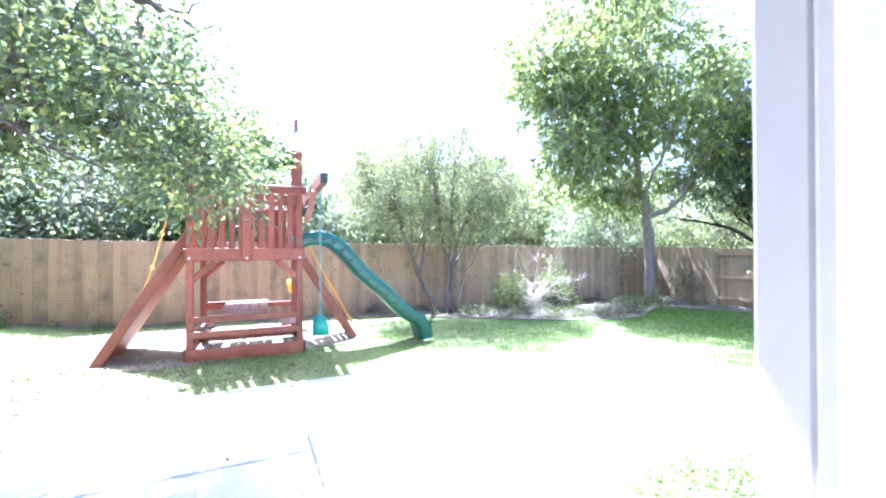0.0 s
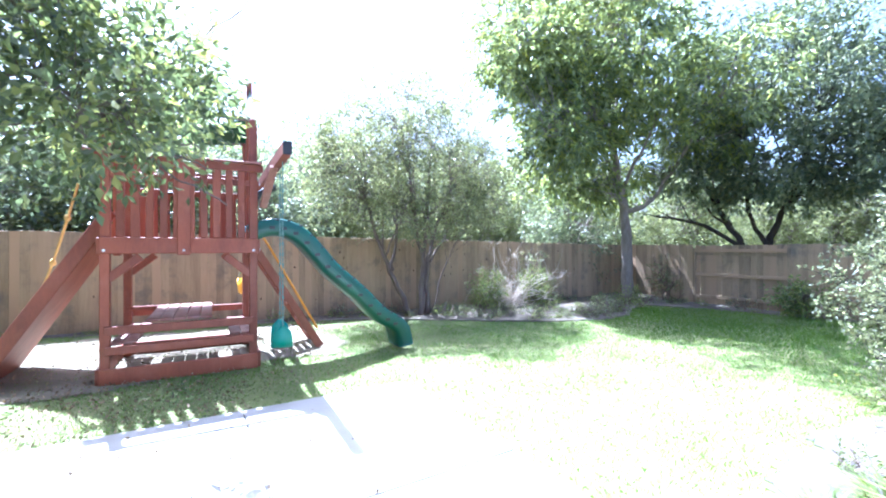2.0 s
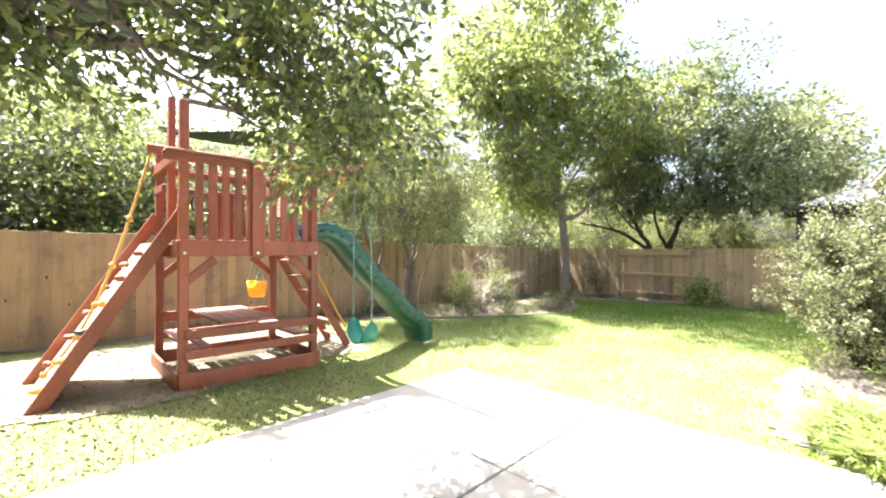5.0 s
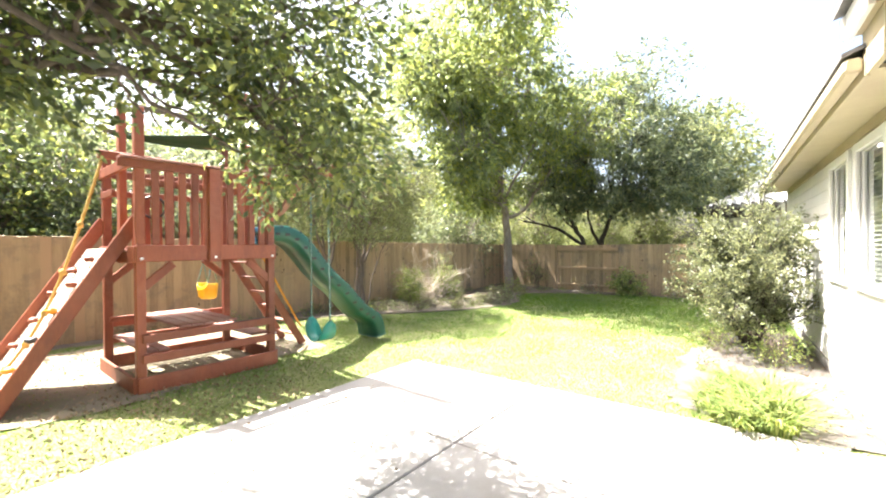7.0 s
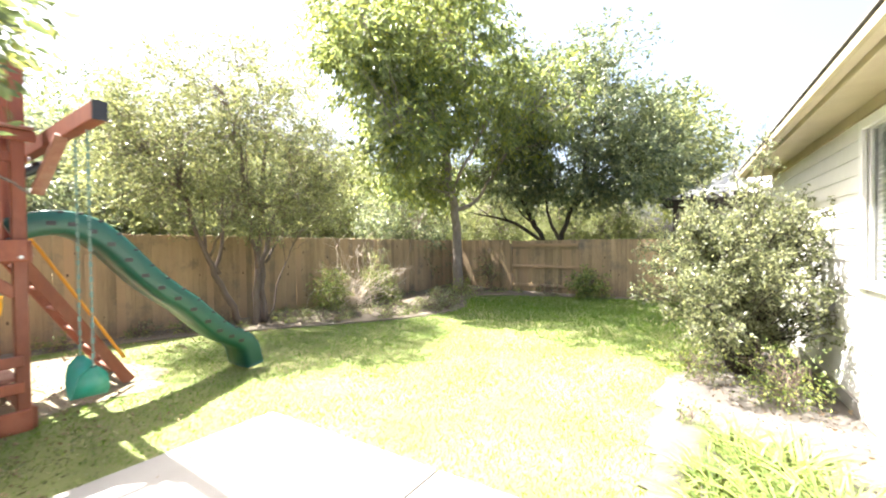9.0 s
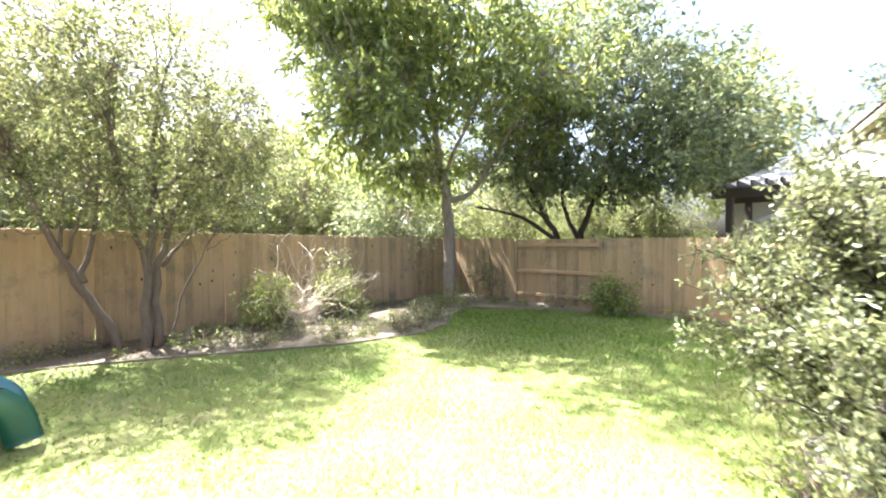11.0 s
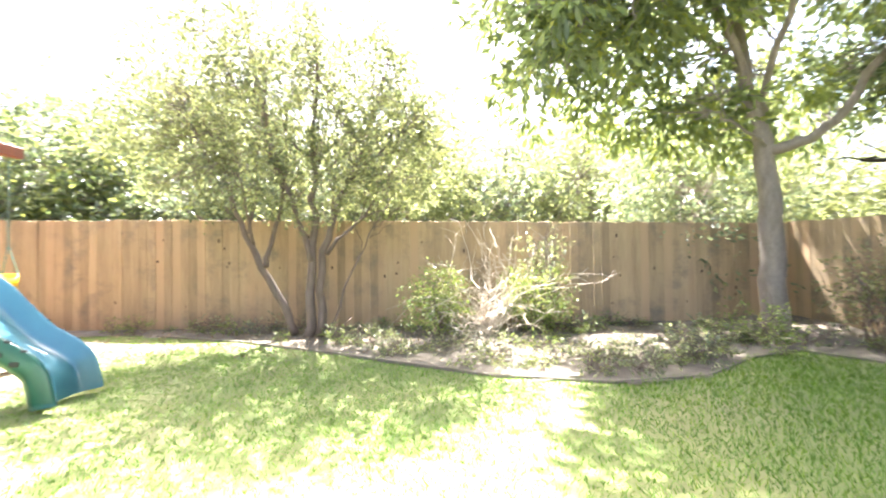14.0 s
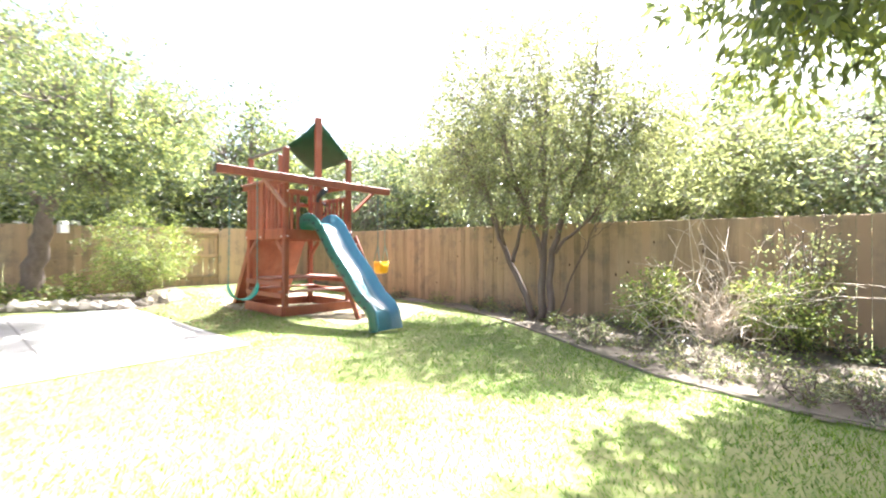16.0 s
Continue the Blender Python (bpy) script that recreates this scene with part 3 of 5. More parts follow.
part("corner_board", Shape().box(U0 - 0.03, -0.14, -0.1, U0 + 0.10, -0.06, 2.90, 0.006), "white_trim", house, "white corner board")
part("corner_board", Shape().box(U0 - 0.035, -0.26, -0.1, U0, -0.145, 2.90, 0.006), "white_trim", house)
part("corner_board", Shape().box(WALL_END - 0.1, -0.16, -0.1, WALL_END + 0.03, -0.065, 2.90, 0.006), "white_trim", house)
for a, b, z0, z1 in win:
    w = part("window", Shape().box(a, -0.16, z0 - 0.06, b, -0.12, z0).box(a, -0.16, z1, b, -0.12, z1 + 0.06)
             .box(a - 0.05, -0.16, z0 - 0.06, a, -0.12, z1 + 0.06).box(b, -0.16, z0 - 0.06, b + 0.05, -0.12, z1 + 0.06), "white_trim", house, "white framed window with lowered blinds")
    part("casing", Shape().box(a - 0.10, -0.10, z0 - 0.06, a - 0.01, -0.062, z1 + 0.10, 0.005), "white_trim", w)
    part("casing", Shape().box(b + 0.01, -0.10, z0 - 0.06, b + 0.10, -0.062, z1 + 0.10, 0.005), "white_trim", w)
    part("casing", Shape().box(a - 0.10, -0.10, z1 + 0.004, b + 0.10, -0.064, z1 + 0.10, 0.005), "white_trim", w)
    part("window_sill", Shape().box(a - 0.13, -0.12, z0 - 0.065, b + 0.13, -0.03, z0 - 0.015, 0.008), "white_trim", w)
    p = part("pane", Shape().box(a, -0.142, z0, b, -0.136, z1), "glass", w)
    nb = int((z1 - z0) / 0.05)
    for k in range(nb):
        zz = z0 + 0.02 + k * 0.05
        part("blind_slat", Shape().add([(a + 0.01, -0.20, zz + 0.012), (b - 0.01, -0.20, zz + 0.012), (b - 0.01, -0.17, zz - 0.012), (a + 0.01, -0.17, zz - 0.012),
                                        (a + 0.01, -0.20, zz + 0.015), (b - 0.01, -0.20, zz + 0.015), (b - 0.01, -0.17, zz - 0.009), (a + 0.01, -0.17, zz - 0.009)],
                                       [(0, 1, 2, 3), (4, 7, 6, 5), (3, 2, 6, 7), (0, 4, 5, 1), (0, 3, 7, 4), (1, 5, 6, 2)]), "blind", w)
    # Dark sheet close behind the blinds, in place of a room in shade.
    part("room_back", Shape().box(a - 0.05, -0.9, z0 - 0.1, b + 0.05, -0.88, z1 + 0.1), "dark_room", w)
    # painted panel under the window
    part("apron_panel", Shape().box(a, -0.10, 0.50, b, -0.078, z0 - 0.12, 0.006), "white_trim", w)
    part("apron_frame", Shape().box(a - 0.10, -0.10, 0.42, b + 0.10, -0.066, 0.50, 0.005).box(a - 0.10, -0.10, 0.50, a, -0.066, z0 - 0.066, 0.005)
         .box(b, -0.10, 0.50, b + 0.10, -0.066, z0 - 0.066, 0.005), "white_trim", w)
# main eave: soffit, fascia, gutter lip and roof slope
EO = 0.33
END = 9.05
part("soffit", Shape().add([(U0, -0.25, 2.93), (END, -0.25, 2.93), (END, EO - 0.05, 2.93), (U0, EO - 0.05, 2.93), (U0, -0.25, 2.96), (END, -0.25, 2.96), (END, EO - 0.05, 2.96), (U0, EO - 0.05, 2.96)], [(0, 1, 2, 3), (4, 7, 6, 5), (3, 2, 6, 7), (0, 4, 5, 1), (0, 3, 7, 4), (1, 5, 6, 2)]), "fascia", house, "tan painted soffit")
part("frieze_board", Shape().box(U0 + 0.1, -0.10, 2.82, WALL_END, -0.068, 2.93, 0.004), "fascia", house)
part("fascia", Shape().box(U0, EO - 0.05, 2.89, END, EO - 0.02, 3.05, 0.004), "fascia", house)
part("gutter", Shape().box(U0, EO - 0.02, 2.93, END + 0.02, EO + 0.09, 3.04, 0.02), "fascia", house, "tan metal gutter")
part("downpipe", Shape().tube([(END - 0.06, EO + 0.03, 2.94), (END - 0.06, EO, 2.84), (WALL_END + 0.05, 0.0, 2.64), (WALL_END + 0.05, -0.01, 0.1)], 0.035, 8), "white_trim", house)
RZ = 3.05
roof = part("roof", Shape().add([(U0, EO + 0.10, RZ), (END + 0.05, EO + 0.10, RZ), (END + 0.05, -3.2, 4.46), (U0, -3.2, 4.46),
                                 (U0, EO + 0.10, RZ + 0.03), (END + 0.05, EO + 0.10, RZ + 0.03), (END + 0.05, -3.2, 4.49), (U0, -3.2, 4.49),
                                 (U0, -6.9, RZ), (END + 0.05, -6.9, RZ), (U0, -6.9, RZ + 0.03), (END + 0.05, -6.9, RZ + 0.03)],
                                [(0, 3, 2, 1), (4, 5, 6, 7), (0, 1, 5, 4), (1, 2, 6, 5), (3, 0, 4, 7), (3, 8, 9, 2), (7, 6, 11, 10), (8, 10, 11, 9), (2, 9, 11, 6), (8, 3, 7, 10)]), "shingle", house)
part("gable", Shape().add([(WALL_END, EO - 0.1, 2.95), (WALL_END, -3.2, 4.36), (WALL_END, -6.6, 2.95), (WALL_END - 0.1, EO - 0.1, 2.95), (WALL_END - 0.1, -3.2, 4.36), (WALL_END - 0.1, -6.6, 2.95)],
                          [(0, 1, 2), (3, 5, 4), (0, 3, 4, 1), (1, 4, 5, 2), (0, 2, 5, 3)]), "siding", house)
# porch cover over the recess beside the house
porch = thing("porch_roof", 1.24, 0.72, 0, HT, "shingled porch roof with white and tan trim", "roof", kind="structure")
PE, PM, PW = 0.64, 0.0, -4.2


def slab_roof(x0, x1, y0, y1, z0, z1, t):
    return Shape().add([(x1, y1, z0), (x1, y0, z1), (x0, y0, z1), (x0, y1, z0), (x1, y1, z0 + t), (x1, y0, z1 + t), (x0, y0, z1 + t), (x0, y1, z0 + t)],
                       [(0, 1, 2, 3), (4, 7, 6, 5), (0, 4, 5, 1), (3, 2, 6, 7), (0, 3, 7, 4), (1, 5, 6, 2)])


part("roof_deck", slab_roof(PM, PE, -4.5, 0.44, 3.42, 4.66, 0.05), "shingle", porch)
part("roof_deck", slab_roof(PW, PM - 0.01, -4.5, 0.85, 3.60, 4.85, 0.05), "shingle", porch)
part("fascia", Shape().box(PM, 0.34, 3.22, PE - 0.04, 0.38, 3.42, 0.004), "white_trim", porch)
part("fascia", Shape().box(PW, 0.76, 3.40, PM - 0.02, 0.80, 3.60, 0.004), "white_trim", porch)
part("soffit", Shape().box(PM, -0.2, 3.23, PE - 0.10, 0.34, 3.26), "fascia", porch)
part("frieze_board", Shape().box(PM, 0.26, 2.90, PE - 0.12, 0.30, 3.23, 0.004), "fascia", porch)
part("ceiling_board", Shape().box(PW, -4.4, 3.40, PM - 0.02, 0.75, 3.43), "fascia", porch)
part("rake_board", slab_roof(PE - 0.08, PE - 0.04, -4.4, 0.40, 3.24, 4.50, 0.16), "white_trim", porch)
part("porch_post", Shape().box(-0.455, -0.335, -0.1, -0.34, -0.245, 3.42, 0.008), "post_paint", porch, "taupe painted porch post")
part("post_trim", Shape().box(-0.465, -0.372, -0.1, -0.33, -0.338, 3.42, 0.006), "post_paint", porch)
part("post_trim", Shape().box(-0.50, -1.6, -0.1, -0.34, -0.375, 3.42, 0.006), "white_trim", porch)
part("end_wall", Shape().box(-4.2, -4.6, -0.2, 0.0, -4.45, 3.0), "siding", porch)
part("end_wall", Shape().box(-4.35, -4.6, -0.2, -4.2, -1.8, 3.0), "siding", porch)


# ---- play tower ----
TX, TY, TT = 0.28, 7.36, 2.0
tower = thing("play_tower", TX, TY, -0.02, TT, "red-stained wooden play tower with slide, ladder and climbing ramp", "playset")
W, D = 1.60, 1.50          # posts at x = -W..0, y = 0..D
DECK, RAIL, TOP = 1.74, 2.52, 2.80


def board(name, p, q, w, h, parent=tower, mat="redwood", up=(0, 0, 1), label="", bevel=0.008):
    return part(name, Shape().beam(p, q, w, h, bevel, up), mat, parent, label)


for x in (-W, 0):
    for y in (0, D):
        board("post", (x, y, -0.15), (x, y, 3.40 if not (x == -W and y == D) else 3.1), 0.10, 0.10, up=(0, 1, 0))
    board("roof_post", (x, D / 2 - 0.03, DECK - 0.2), (x, D / 2 - 0.03, 4.16 if x == 0 else 3.62), 0.08, 0.14, up=(0, 1, 0))
for y, nm in ((-0.06, 1), (D + 0.06, 1)):
    board("deck_beam", (-W - 0.05, y, DECK - 0.07), (0.05, y, DECK - 0.07), 0.04, 0.20)
for x in (-W - 0.06, 0.06):
    board("deck_beam", (x, -0.05, DECK - 0.08), (x, D + 0.05, DECK - 0.08), 0.04, 0.20)
for k in range(10):
    y = 0.0 + (k + 0.5) * D / 10
    board("deck_board", (-W, y, DECK - 0.015), (0, y, DECK - 0.015), D / 10 - 0.012, 0.03)
# corner braces under the deck
for x, s in ((-W, 1), (0, -1)):
    for y in (-0.02, D + 0.02):
        board("brace", (x + 0.03 * s, y, DECK - 0.47), (x + 0.34 * s, y, DECK - 0.20), 0.038, 0.10)
# house side: balusters from deck to top rail
y = -0.06
board("top_rail", (-W - 0.22, y, TOP - 0.08), (0.12, y, TOP - 0.08), 0.045, 0.10, label="sun-bleached red top rail")
board("rail_cap", (-W - 0.20, y - 0.005, TOP - 0.015), (0.10, y - 0.005, TOP - 0.015), 0.15, 0.028, mat="redwood_worn", label="sun-bleached flat cap board")
board("rail", (-W, y + 0.05, RAIL), (0, y + 0.05, RAIL), 0.04, 0.09)
board("wide_baluster", (-W / 2, y - 0.045, DECK - 0.19), (-W / 2, y - 0.045, TOP - 0.034), 0.045, 0.14, up=(1, 0, 0))
for k in range(10):
    x = -W + 0.15 + k * (W - 0.30) / 9
    board("baluster", (x, y + 0.002, DECK + 0.032), (x, y + 0.002, TOP - 0.132), 0.036, 0.098 if k % 3 == 1 else 0.086, up=(1, 0, 0))
# far side balusters
y = D + 0.06
board("rail", (-W, y, RAIL), (0, y, RAIL), 0.04, 0.09)
board("rail", (-W - 0.1, y, TOP), (0.1, y, TOP), 0.04, 0.12)
for k in range(9):
    x = -W + 0.18 + k * (W - 0.36) / 8
    board("baluster", (x, y - 0.03, DECK - 0.1), (x, y - 0.03, RAIL + 0.04), 0.03, 0.075, up=(1, 0, 0))
# slide side and ramp side upper rails
board("rail", (0.05, 0, RAIL), (0.05, 0.40, RAIL), 0.04, 0.09)
for yy in (0.10, 0.24):
    board("baluster", (0.05, yy, DECK), (0.05, yy, RAIL), 0.03, 0.08, up=(0, 1, 0))
board("rail", (0.05, 0, TOP - 0.04), (0.05, D, TOP - 0.04), 0.04, 0.12)
board("rail", (-W - 0.05, -0.05, TOP - 0.03), (-W - 0.05, D + 0.1, TOP - 0.03), 0.045, 0.13)
board("rail", (-W - 0.05, 0.9, RAIL - 0.05), (-W - 0.05, D, RAIL - 0.05), 0.04, 0.09)
board("rope_beam", (-W - 0.30, 0.42, TOP + 0.06), (-W + 0.35, 0.42, TOP + 0.06), 0.08, 0.10)
# roof bars and canopy cloth on the far slope only
for yy in (0.0, D):
    board("eave_bar", (-W - 0.03, yy, 3.40), (0.03, yy, 3.40), 0.04, 0.06, mat="edging", label="weathered grey-brown eave bar")
tarp = Shape()
N = 8
apex, near, far, low = Vector((0.0, D / 2 - 0.03, 4.14)), Vector((0.02, -0.02, 3.42)), Vector((0.02, D + 0.02, 3.40)), Vector((-W, D + 0.02, 3.36))
for k in range(N + 1):
    for j in range(N + 1):
        u, v = k / N, j / N
        p = apex * ((1 - u) * (1 - v)) + near * (u * (1 - v)) + far * ((1 - u) * v) + low * (u * v)
        p.z -= 0.2 * u * (1 - u) + 0.12 * v * (1 - v) * u
        tarp.v.append(p)
for k in range(N):
    for j in range(N):
        a = k * (N + 1) + j
        tarp.f.append((a, a + 1, a + N + 2, a + N + 1))
canopy = part("canopy", tarp, "tarp", tower, "slack green cloth canopy hanging from three corners", True)
sol = canopy.modifiers.new("thickness", "SOLIDIFY")
sol.thickness = 0.006
# swing beam with brace
board("swing_beam", (0.24, -1.40, 2.74), (0.24, 2.50, 2.74), 0.10, 0.15, label="long red swing beam with dark painted ends")
part("beam_cap", Shape().box(0.192, -1.411, 2.667, 0.288, -1.399, 2.813), "black", tower, "dark beam end cap")
board("brace", (0.12, -0.06, 2.20), (0.20, -0.55, 2.68), 0.05, 0.10, up=(1, 0, 0), mat="redwood_worn", label="orange-stained diagonal brace")
board("brace", (0.12, D + 0.06, 2.20), (0.20, D + 0.55, 2.68), 0.05, 0.10, up=(1, 0, 0))
# sandbox frame, bench bars and table
for yy in (-0.07, D + 0.07):
    board("sandbox_board", (-W - 0.05, yy, 0.11), (0.05, yy, 0.11), 0.04, 0.20)
    board("bench_bar", (-W, yy, 0.42), (0, yy, 0.42), 0.04, 0.10)
    board("table_bar", (-W, yy, 0.66), (0, yy, 0.66), 0.04, 0.10)
for x in (-W - 0.07, 0.07):
    board("sandbox_board", (x, -0.05, 0.11), (x, D + 0.05, 0.11), 0.04, 0.20)
board("table_bar", (-W, D - 0.1, 0.74), (-W + 0.5, D - 0.1, 0.74), 0.04, 0.07)
for k in range(5):
    x = -1.14 + k * 0.145
    board("table_board", (x, -0.04, 0.745), (x, D + 0.04, 0.745), 0.135, 0.035, mat="redwood_worn", up=(0, 0, 1))
for x in (-1.50, -1.365, -0.22, -0.085):
    board("bench_board", (x, -0.02, 0.49), (x, D + 0.02, 0.49), 0.128, 0.035, mat="redwood_worn")
# climbing ramp
foot, head = -2.83, -W - 0.20
ry0, ry1 = 0.16, 1.50
fz = 0.02


def ramp_at(s, y, n=0.0):
    """A point s of the way up the ramp, n above its face."""
    dx, dz = head - foot, DECK - 0.02 - fz
    L = math.hypot(dx, dz)
    return Vector((foot + dx * s - dz / L * n, y, fz + dz * s + dx / L * n))


board("ramp_lip", (head - 0.02, (ry0 + ry1) / 2, DECK - 0.035), (-W - 0.045, (ry0 + ry1) / 2, DECK - 0.035), ry1 - ry0 - 0.06, 0.03)
for yy, n in ((ry0, 0.0), (ry1, 0.06)):
    board("ramp_rail", ramp_at(-0.03, yy, n), ramp_at(1.22, yy, n), 0.045, 0.15, up=(-1, 0, 0.8))
for k in range(14):
    a, b = ramp_at((k + 0.015) / 14, 0, 0.015), ramp_at((k + 0.985) / 14, 0, 0.015)
    m = (a + b) / 2
    board("ramp_board", (m.x, ry0 + 0.024, m.z), (m.x, ry1 - 0.024, m.z), (b - a).length, 0.03, mat="ramp_wood", up=(-(DECK), 0, head - foot))
back = Shape().beam(ramp_at(0.0, (ry0 + ry1) / 2, -0.03), ramp_at(1.0, (ry0 + ry1) / 2, -0.03), ry1 - ry0 - 0.06, 0.02, 0.003, (-DECK, 0, head - foot))
part("ramp_backing", back, "redwood", tower, "red-stained underside of the climbing ramp")
rngt = random.Random(11)
for k in range(11):
    p = ramp_at(0.06 + 0.085 * k, ry0 + 0.25 + (0.7 if k % 2 else 0.1) + rngt.uniform(-0.08, 0.12), 0.07)
    part("climbing_hold", Shape().blob(p, (0.06, 0.05, 0.035), 0.5, k, 5, 7), rngt.choice(["redwood", "redwood", "black", "orange_rail"]), tower, "moulded climbing hold", True)
rope_top, pts = Vector((-W - 0.26, 0.42, TOP + 0.0)), []
low = ramp_at(0.12, 0.72, 0.08)
for k in range(25):
    t = k / 24
    p = rope_top.lerp(low, t)
    p.z -= 0.42 * math.sin(math.pi * t)
    face = ramp_at((p.x - foot) / (head - foot), p.y, 0.07).z
    p.z = max(p.z, face)
    pts.append(p)
rope = part("rope", Shape().tube(pts, 0.016, 6), "rope", tower, "knotted yellow climbing rope", True)
for k in (5, 9, 13, 17, 21, 24):
    part("knot", Shape().blob(pts[k], (0.036, 0.036, 0.045), 0.2, k, 5, 7), "rope", rope, "", True)
# ladder with flat rungs and a yellow handrail
ly0, ly1 = 0.98, D - 0.06
for yy in (ly0 - 0.02, ly1 + 0.22):
    board("ladder_rail", (0.10, yy - (0.05 if yy > 1.2 else 0), DECK - 0.1), (1.12, yy, -0.03), 0.04, 0.13, up=(1, 0, 0.5))
for k in range(6):
    t = (k + 0.6) / 6.3
    x, zz = 0.10 + 1.02 * t, DECK - 0.1 - (DECK - 0.07) * t
    board("ladder_rung", (x, ly0, zz), (x, ly1 + 0.2, zz), 0.10, 0.03, mat="redwood_worn", up=(0.1, 0, 1))
part("ladder_handrail", Shape().tube([(0.08, 0.93, 1.92), (0.16, 0.92, 1.90), (0.30, 0.92, 1.68), (1.02, 0.92, 0.36), (1.06, 0.92, 0.30)], 0.018, 8), "orange_rail", tower, "yellow coated ladder handrail", True)
# bolts at the joints
for x in (-W, -W / 2, 0):
    for zz in (DECK - 0.13,):
        part("bolt", Shape().tube([(x, -0.125 if x == -W / 2 else -0.078, zz), (x, -0.138 if x == -W / 2 else -0.092, zz)], 0.017, 8), "bolt", tower)
for x in (-0.002, ):
    for yy, zz in ((0.0, DECK - 0.12), (0.0, RAIL), (0.0, 0.45), (D, DECK - 0.12)):
        part("bolt", Shape().tube([(0.075, yy, zz), (0.088, yy, zz)], 0.017, 8), "bolt", tower)

# slide: a trough swept along a wavy line
SY = 0.55
ctrl = [(0.0, 1.79), (0.22, 1.88), (0.44, 1.88), (0.66, 1.77), (0.87, 1.55), (1.08, 1.30), (1.30, 1.09), (1.54, 0.89), (1.77, 0.65), (1.97, 0.46), (2.17, 0.34), (2.30, 0.22), (2.36, -0.04)]
line = []
for i in range(len(ctrl) - 1):
    a, b, c, d = ctrl[max(i - 1, 0)], ctrl[i], ctrl[i + 1], ctrl[min(i + 2, len(ctrl) - 1)]
    for k in range(4):
        t = k / 4
        line.append([0.5 * (2 * b[j] + (c[j] - a[j]) * t + (2 * a[j] - 5 * b[j] + 4 * c[j] - d[j]) * t * t + (3 * b[j] - a[j] - 3 * c[j] + d[j]) * t ** 3) for j in (0, 1)])
line.append(list(ctrl[-1]))


def slide_shell(profile, closed):
    s = Shape()
    for i, (x, z) in enumerate(line):
        x0, z0 = line[max(i - 1, 0)]
        x1, z1 = line[min(i + 1, len(line) - 1)]
        n = Vector((-(z1 - z0), 0, x1 - x0)).normalized()
        for u, h in profile:
            s.v.append((x + n.x * h, SY + u, z + n.z * h))
    k = len(profile)
    for i in range(len(line) - 1):
        for j in range(k if closed else k - 1):
            jj = (j + 1) % k
            s.f.append((i * k + j, i * k + jj, i * k + k + jj, i * k + k + j))
    if closed:
        s.f += [tuple(range(k)), tuple(reversed([(len(line) - 1) * k + j for j in range(k)]))]
    return s


outer = [(-0.29, 0.165), (-0.275, 0.185), (-0.245, 0.17), (-0.23, 0.03), (-0.16, -0.005), (0.16, -0.005), (0.23, 0.03), (0.245, 0.17), (0.275, 0.185), (0.29, 0.165), (0.295, 0.02), (0.265, -0.055), (0.0, -0.07), (-0.265, -0.055), (-0.295, 0.02)]
slide = part("slide", slide_shell(outer, True), "slide_out", tower, "wavy green plastic slide with a blue-green bed", True)
inner = [(-0.272, 0.189), (-0.240, 0.168), (-0.224, 0.032), (-0.155, 0.0), (-0.05, 0.003), (0.05, 0.003), (0.155, 0.0), (0.224, 0.032), (0.240, 0.168), (0.272, 0.189)]
part("slide_bed", slide_shell(inner, False), "slide_in", slide, "shiny blue-green slide bed", True)
# Black blocks drawn for the notches; the recess shade is in their colour.
for i in range(5, len(line) - 6, 3):
    x, z = line[i]
    for u in (-0.296, 0.296):
        part("slide_rib", Shape().box(x - 0.038, SY + u - 0.007, z + 0.03, x + 0.038, SY + u + 0.007, z + 0.075, 0.004), "black", slide)
        part("slide_rib", Shape().box(x + 0.05, SY + u * 0.955 - 0.012, z + 0.155, x + 0.095, SY + u * 0.955 + 0.012, z + 0.178, 0.004), "black", slide)
# telescope on the slide-side post
part("telescope", Shape().tube([(0.07, 0.66, 2.36), (0.13, 0.66, 2.46), (0.26, 0.68, 2.55), (0.36, 0.69, 2.58)], [0.035, 0.05, 0.06, 0.05], 10), "black", tower, "black toy telescope", True)
part("steering_wheel", Shape().tube([(-W / 2 - 0.25 + 0.16 * math.cos(a), D - 0.02, 2.35 + 0.16 * math.sin(a)) for a in [2 * math.pi * k / 20 for k in range(21)]], 0.016, 6), "black", tower, "black toy steering wheel", True)


def chain(root, p, q):
    s = Shape()
    p, q = Vector(p), Vector(q)
    n = int((q - p).length / 0.06)
    for k in range(n):
        s.beam(p.lerp(q, k / n), p.lerp(q, (k + 0.85) / n), 0.012 if k % 2 else 0.022, 0.022 if k % 2 else 0.012, 0, (0, 1, 0))
    part("chain", s, "chain", root)


# belt swing and bucket swing hanging from the beam
tm = tower.matrix_basis
sw = tm @ Vector((0.24, -0.92, 0))
swing = thing("belt_swing", sw.x, sw.y, 0, 88, "green plastic belt swing hanging on chains", "swing")
seat = Shape()
for k in range(17):
    t = -1 + 2 * k / 16
    for w in (-1, 1):
        for r in (0.0, 0.012):
            half = 0.025 + 0.09 * math.sqrt(max(0.0, 1 - abs(t) ** 5))
            seat.v.append((0.25 * math.sin(t * 1.45) * (1 + r * 5), w * half, 0.43 + 0.29 * abs(t) ** 2.0 - r))
for k in range(16):
    o = k * 4
    seat.f += [(o, o + 2, o + 6, o + 4), (o + 1, o + 5, o + 7, o + 3), (o, o + 4, o + 5, o + 1), (o + 2, o + 3, o + 7, o + 6)]
part("seat", seat, "swing_green", swing, "", True)
for s in (-1, 1):
    chain(swing, (0.247 * s, 0, 0.71), (0.23 * s, 0, 2.62))
bw = tm @ Vector((0.06, 2.42, 0))
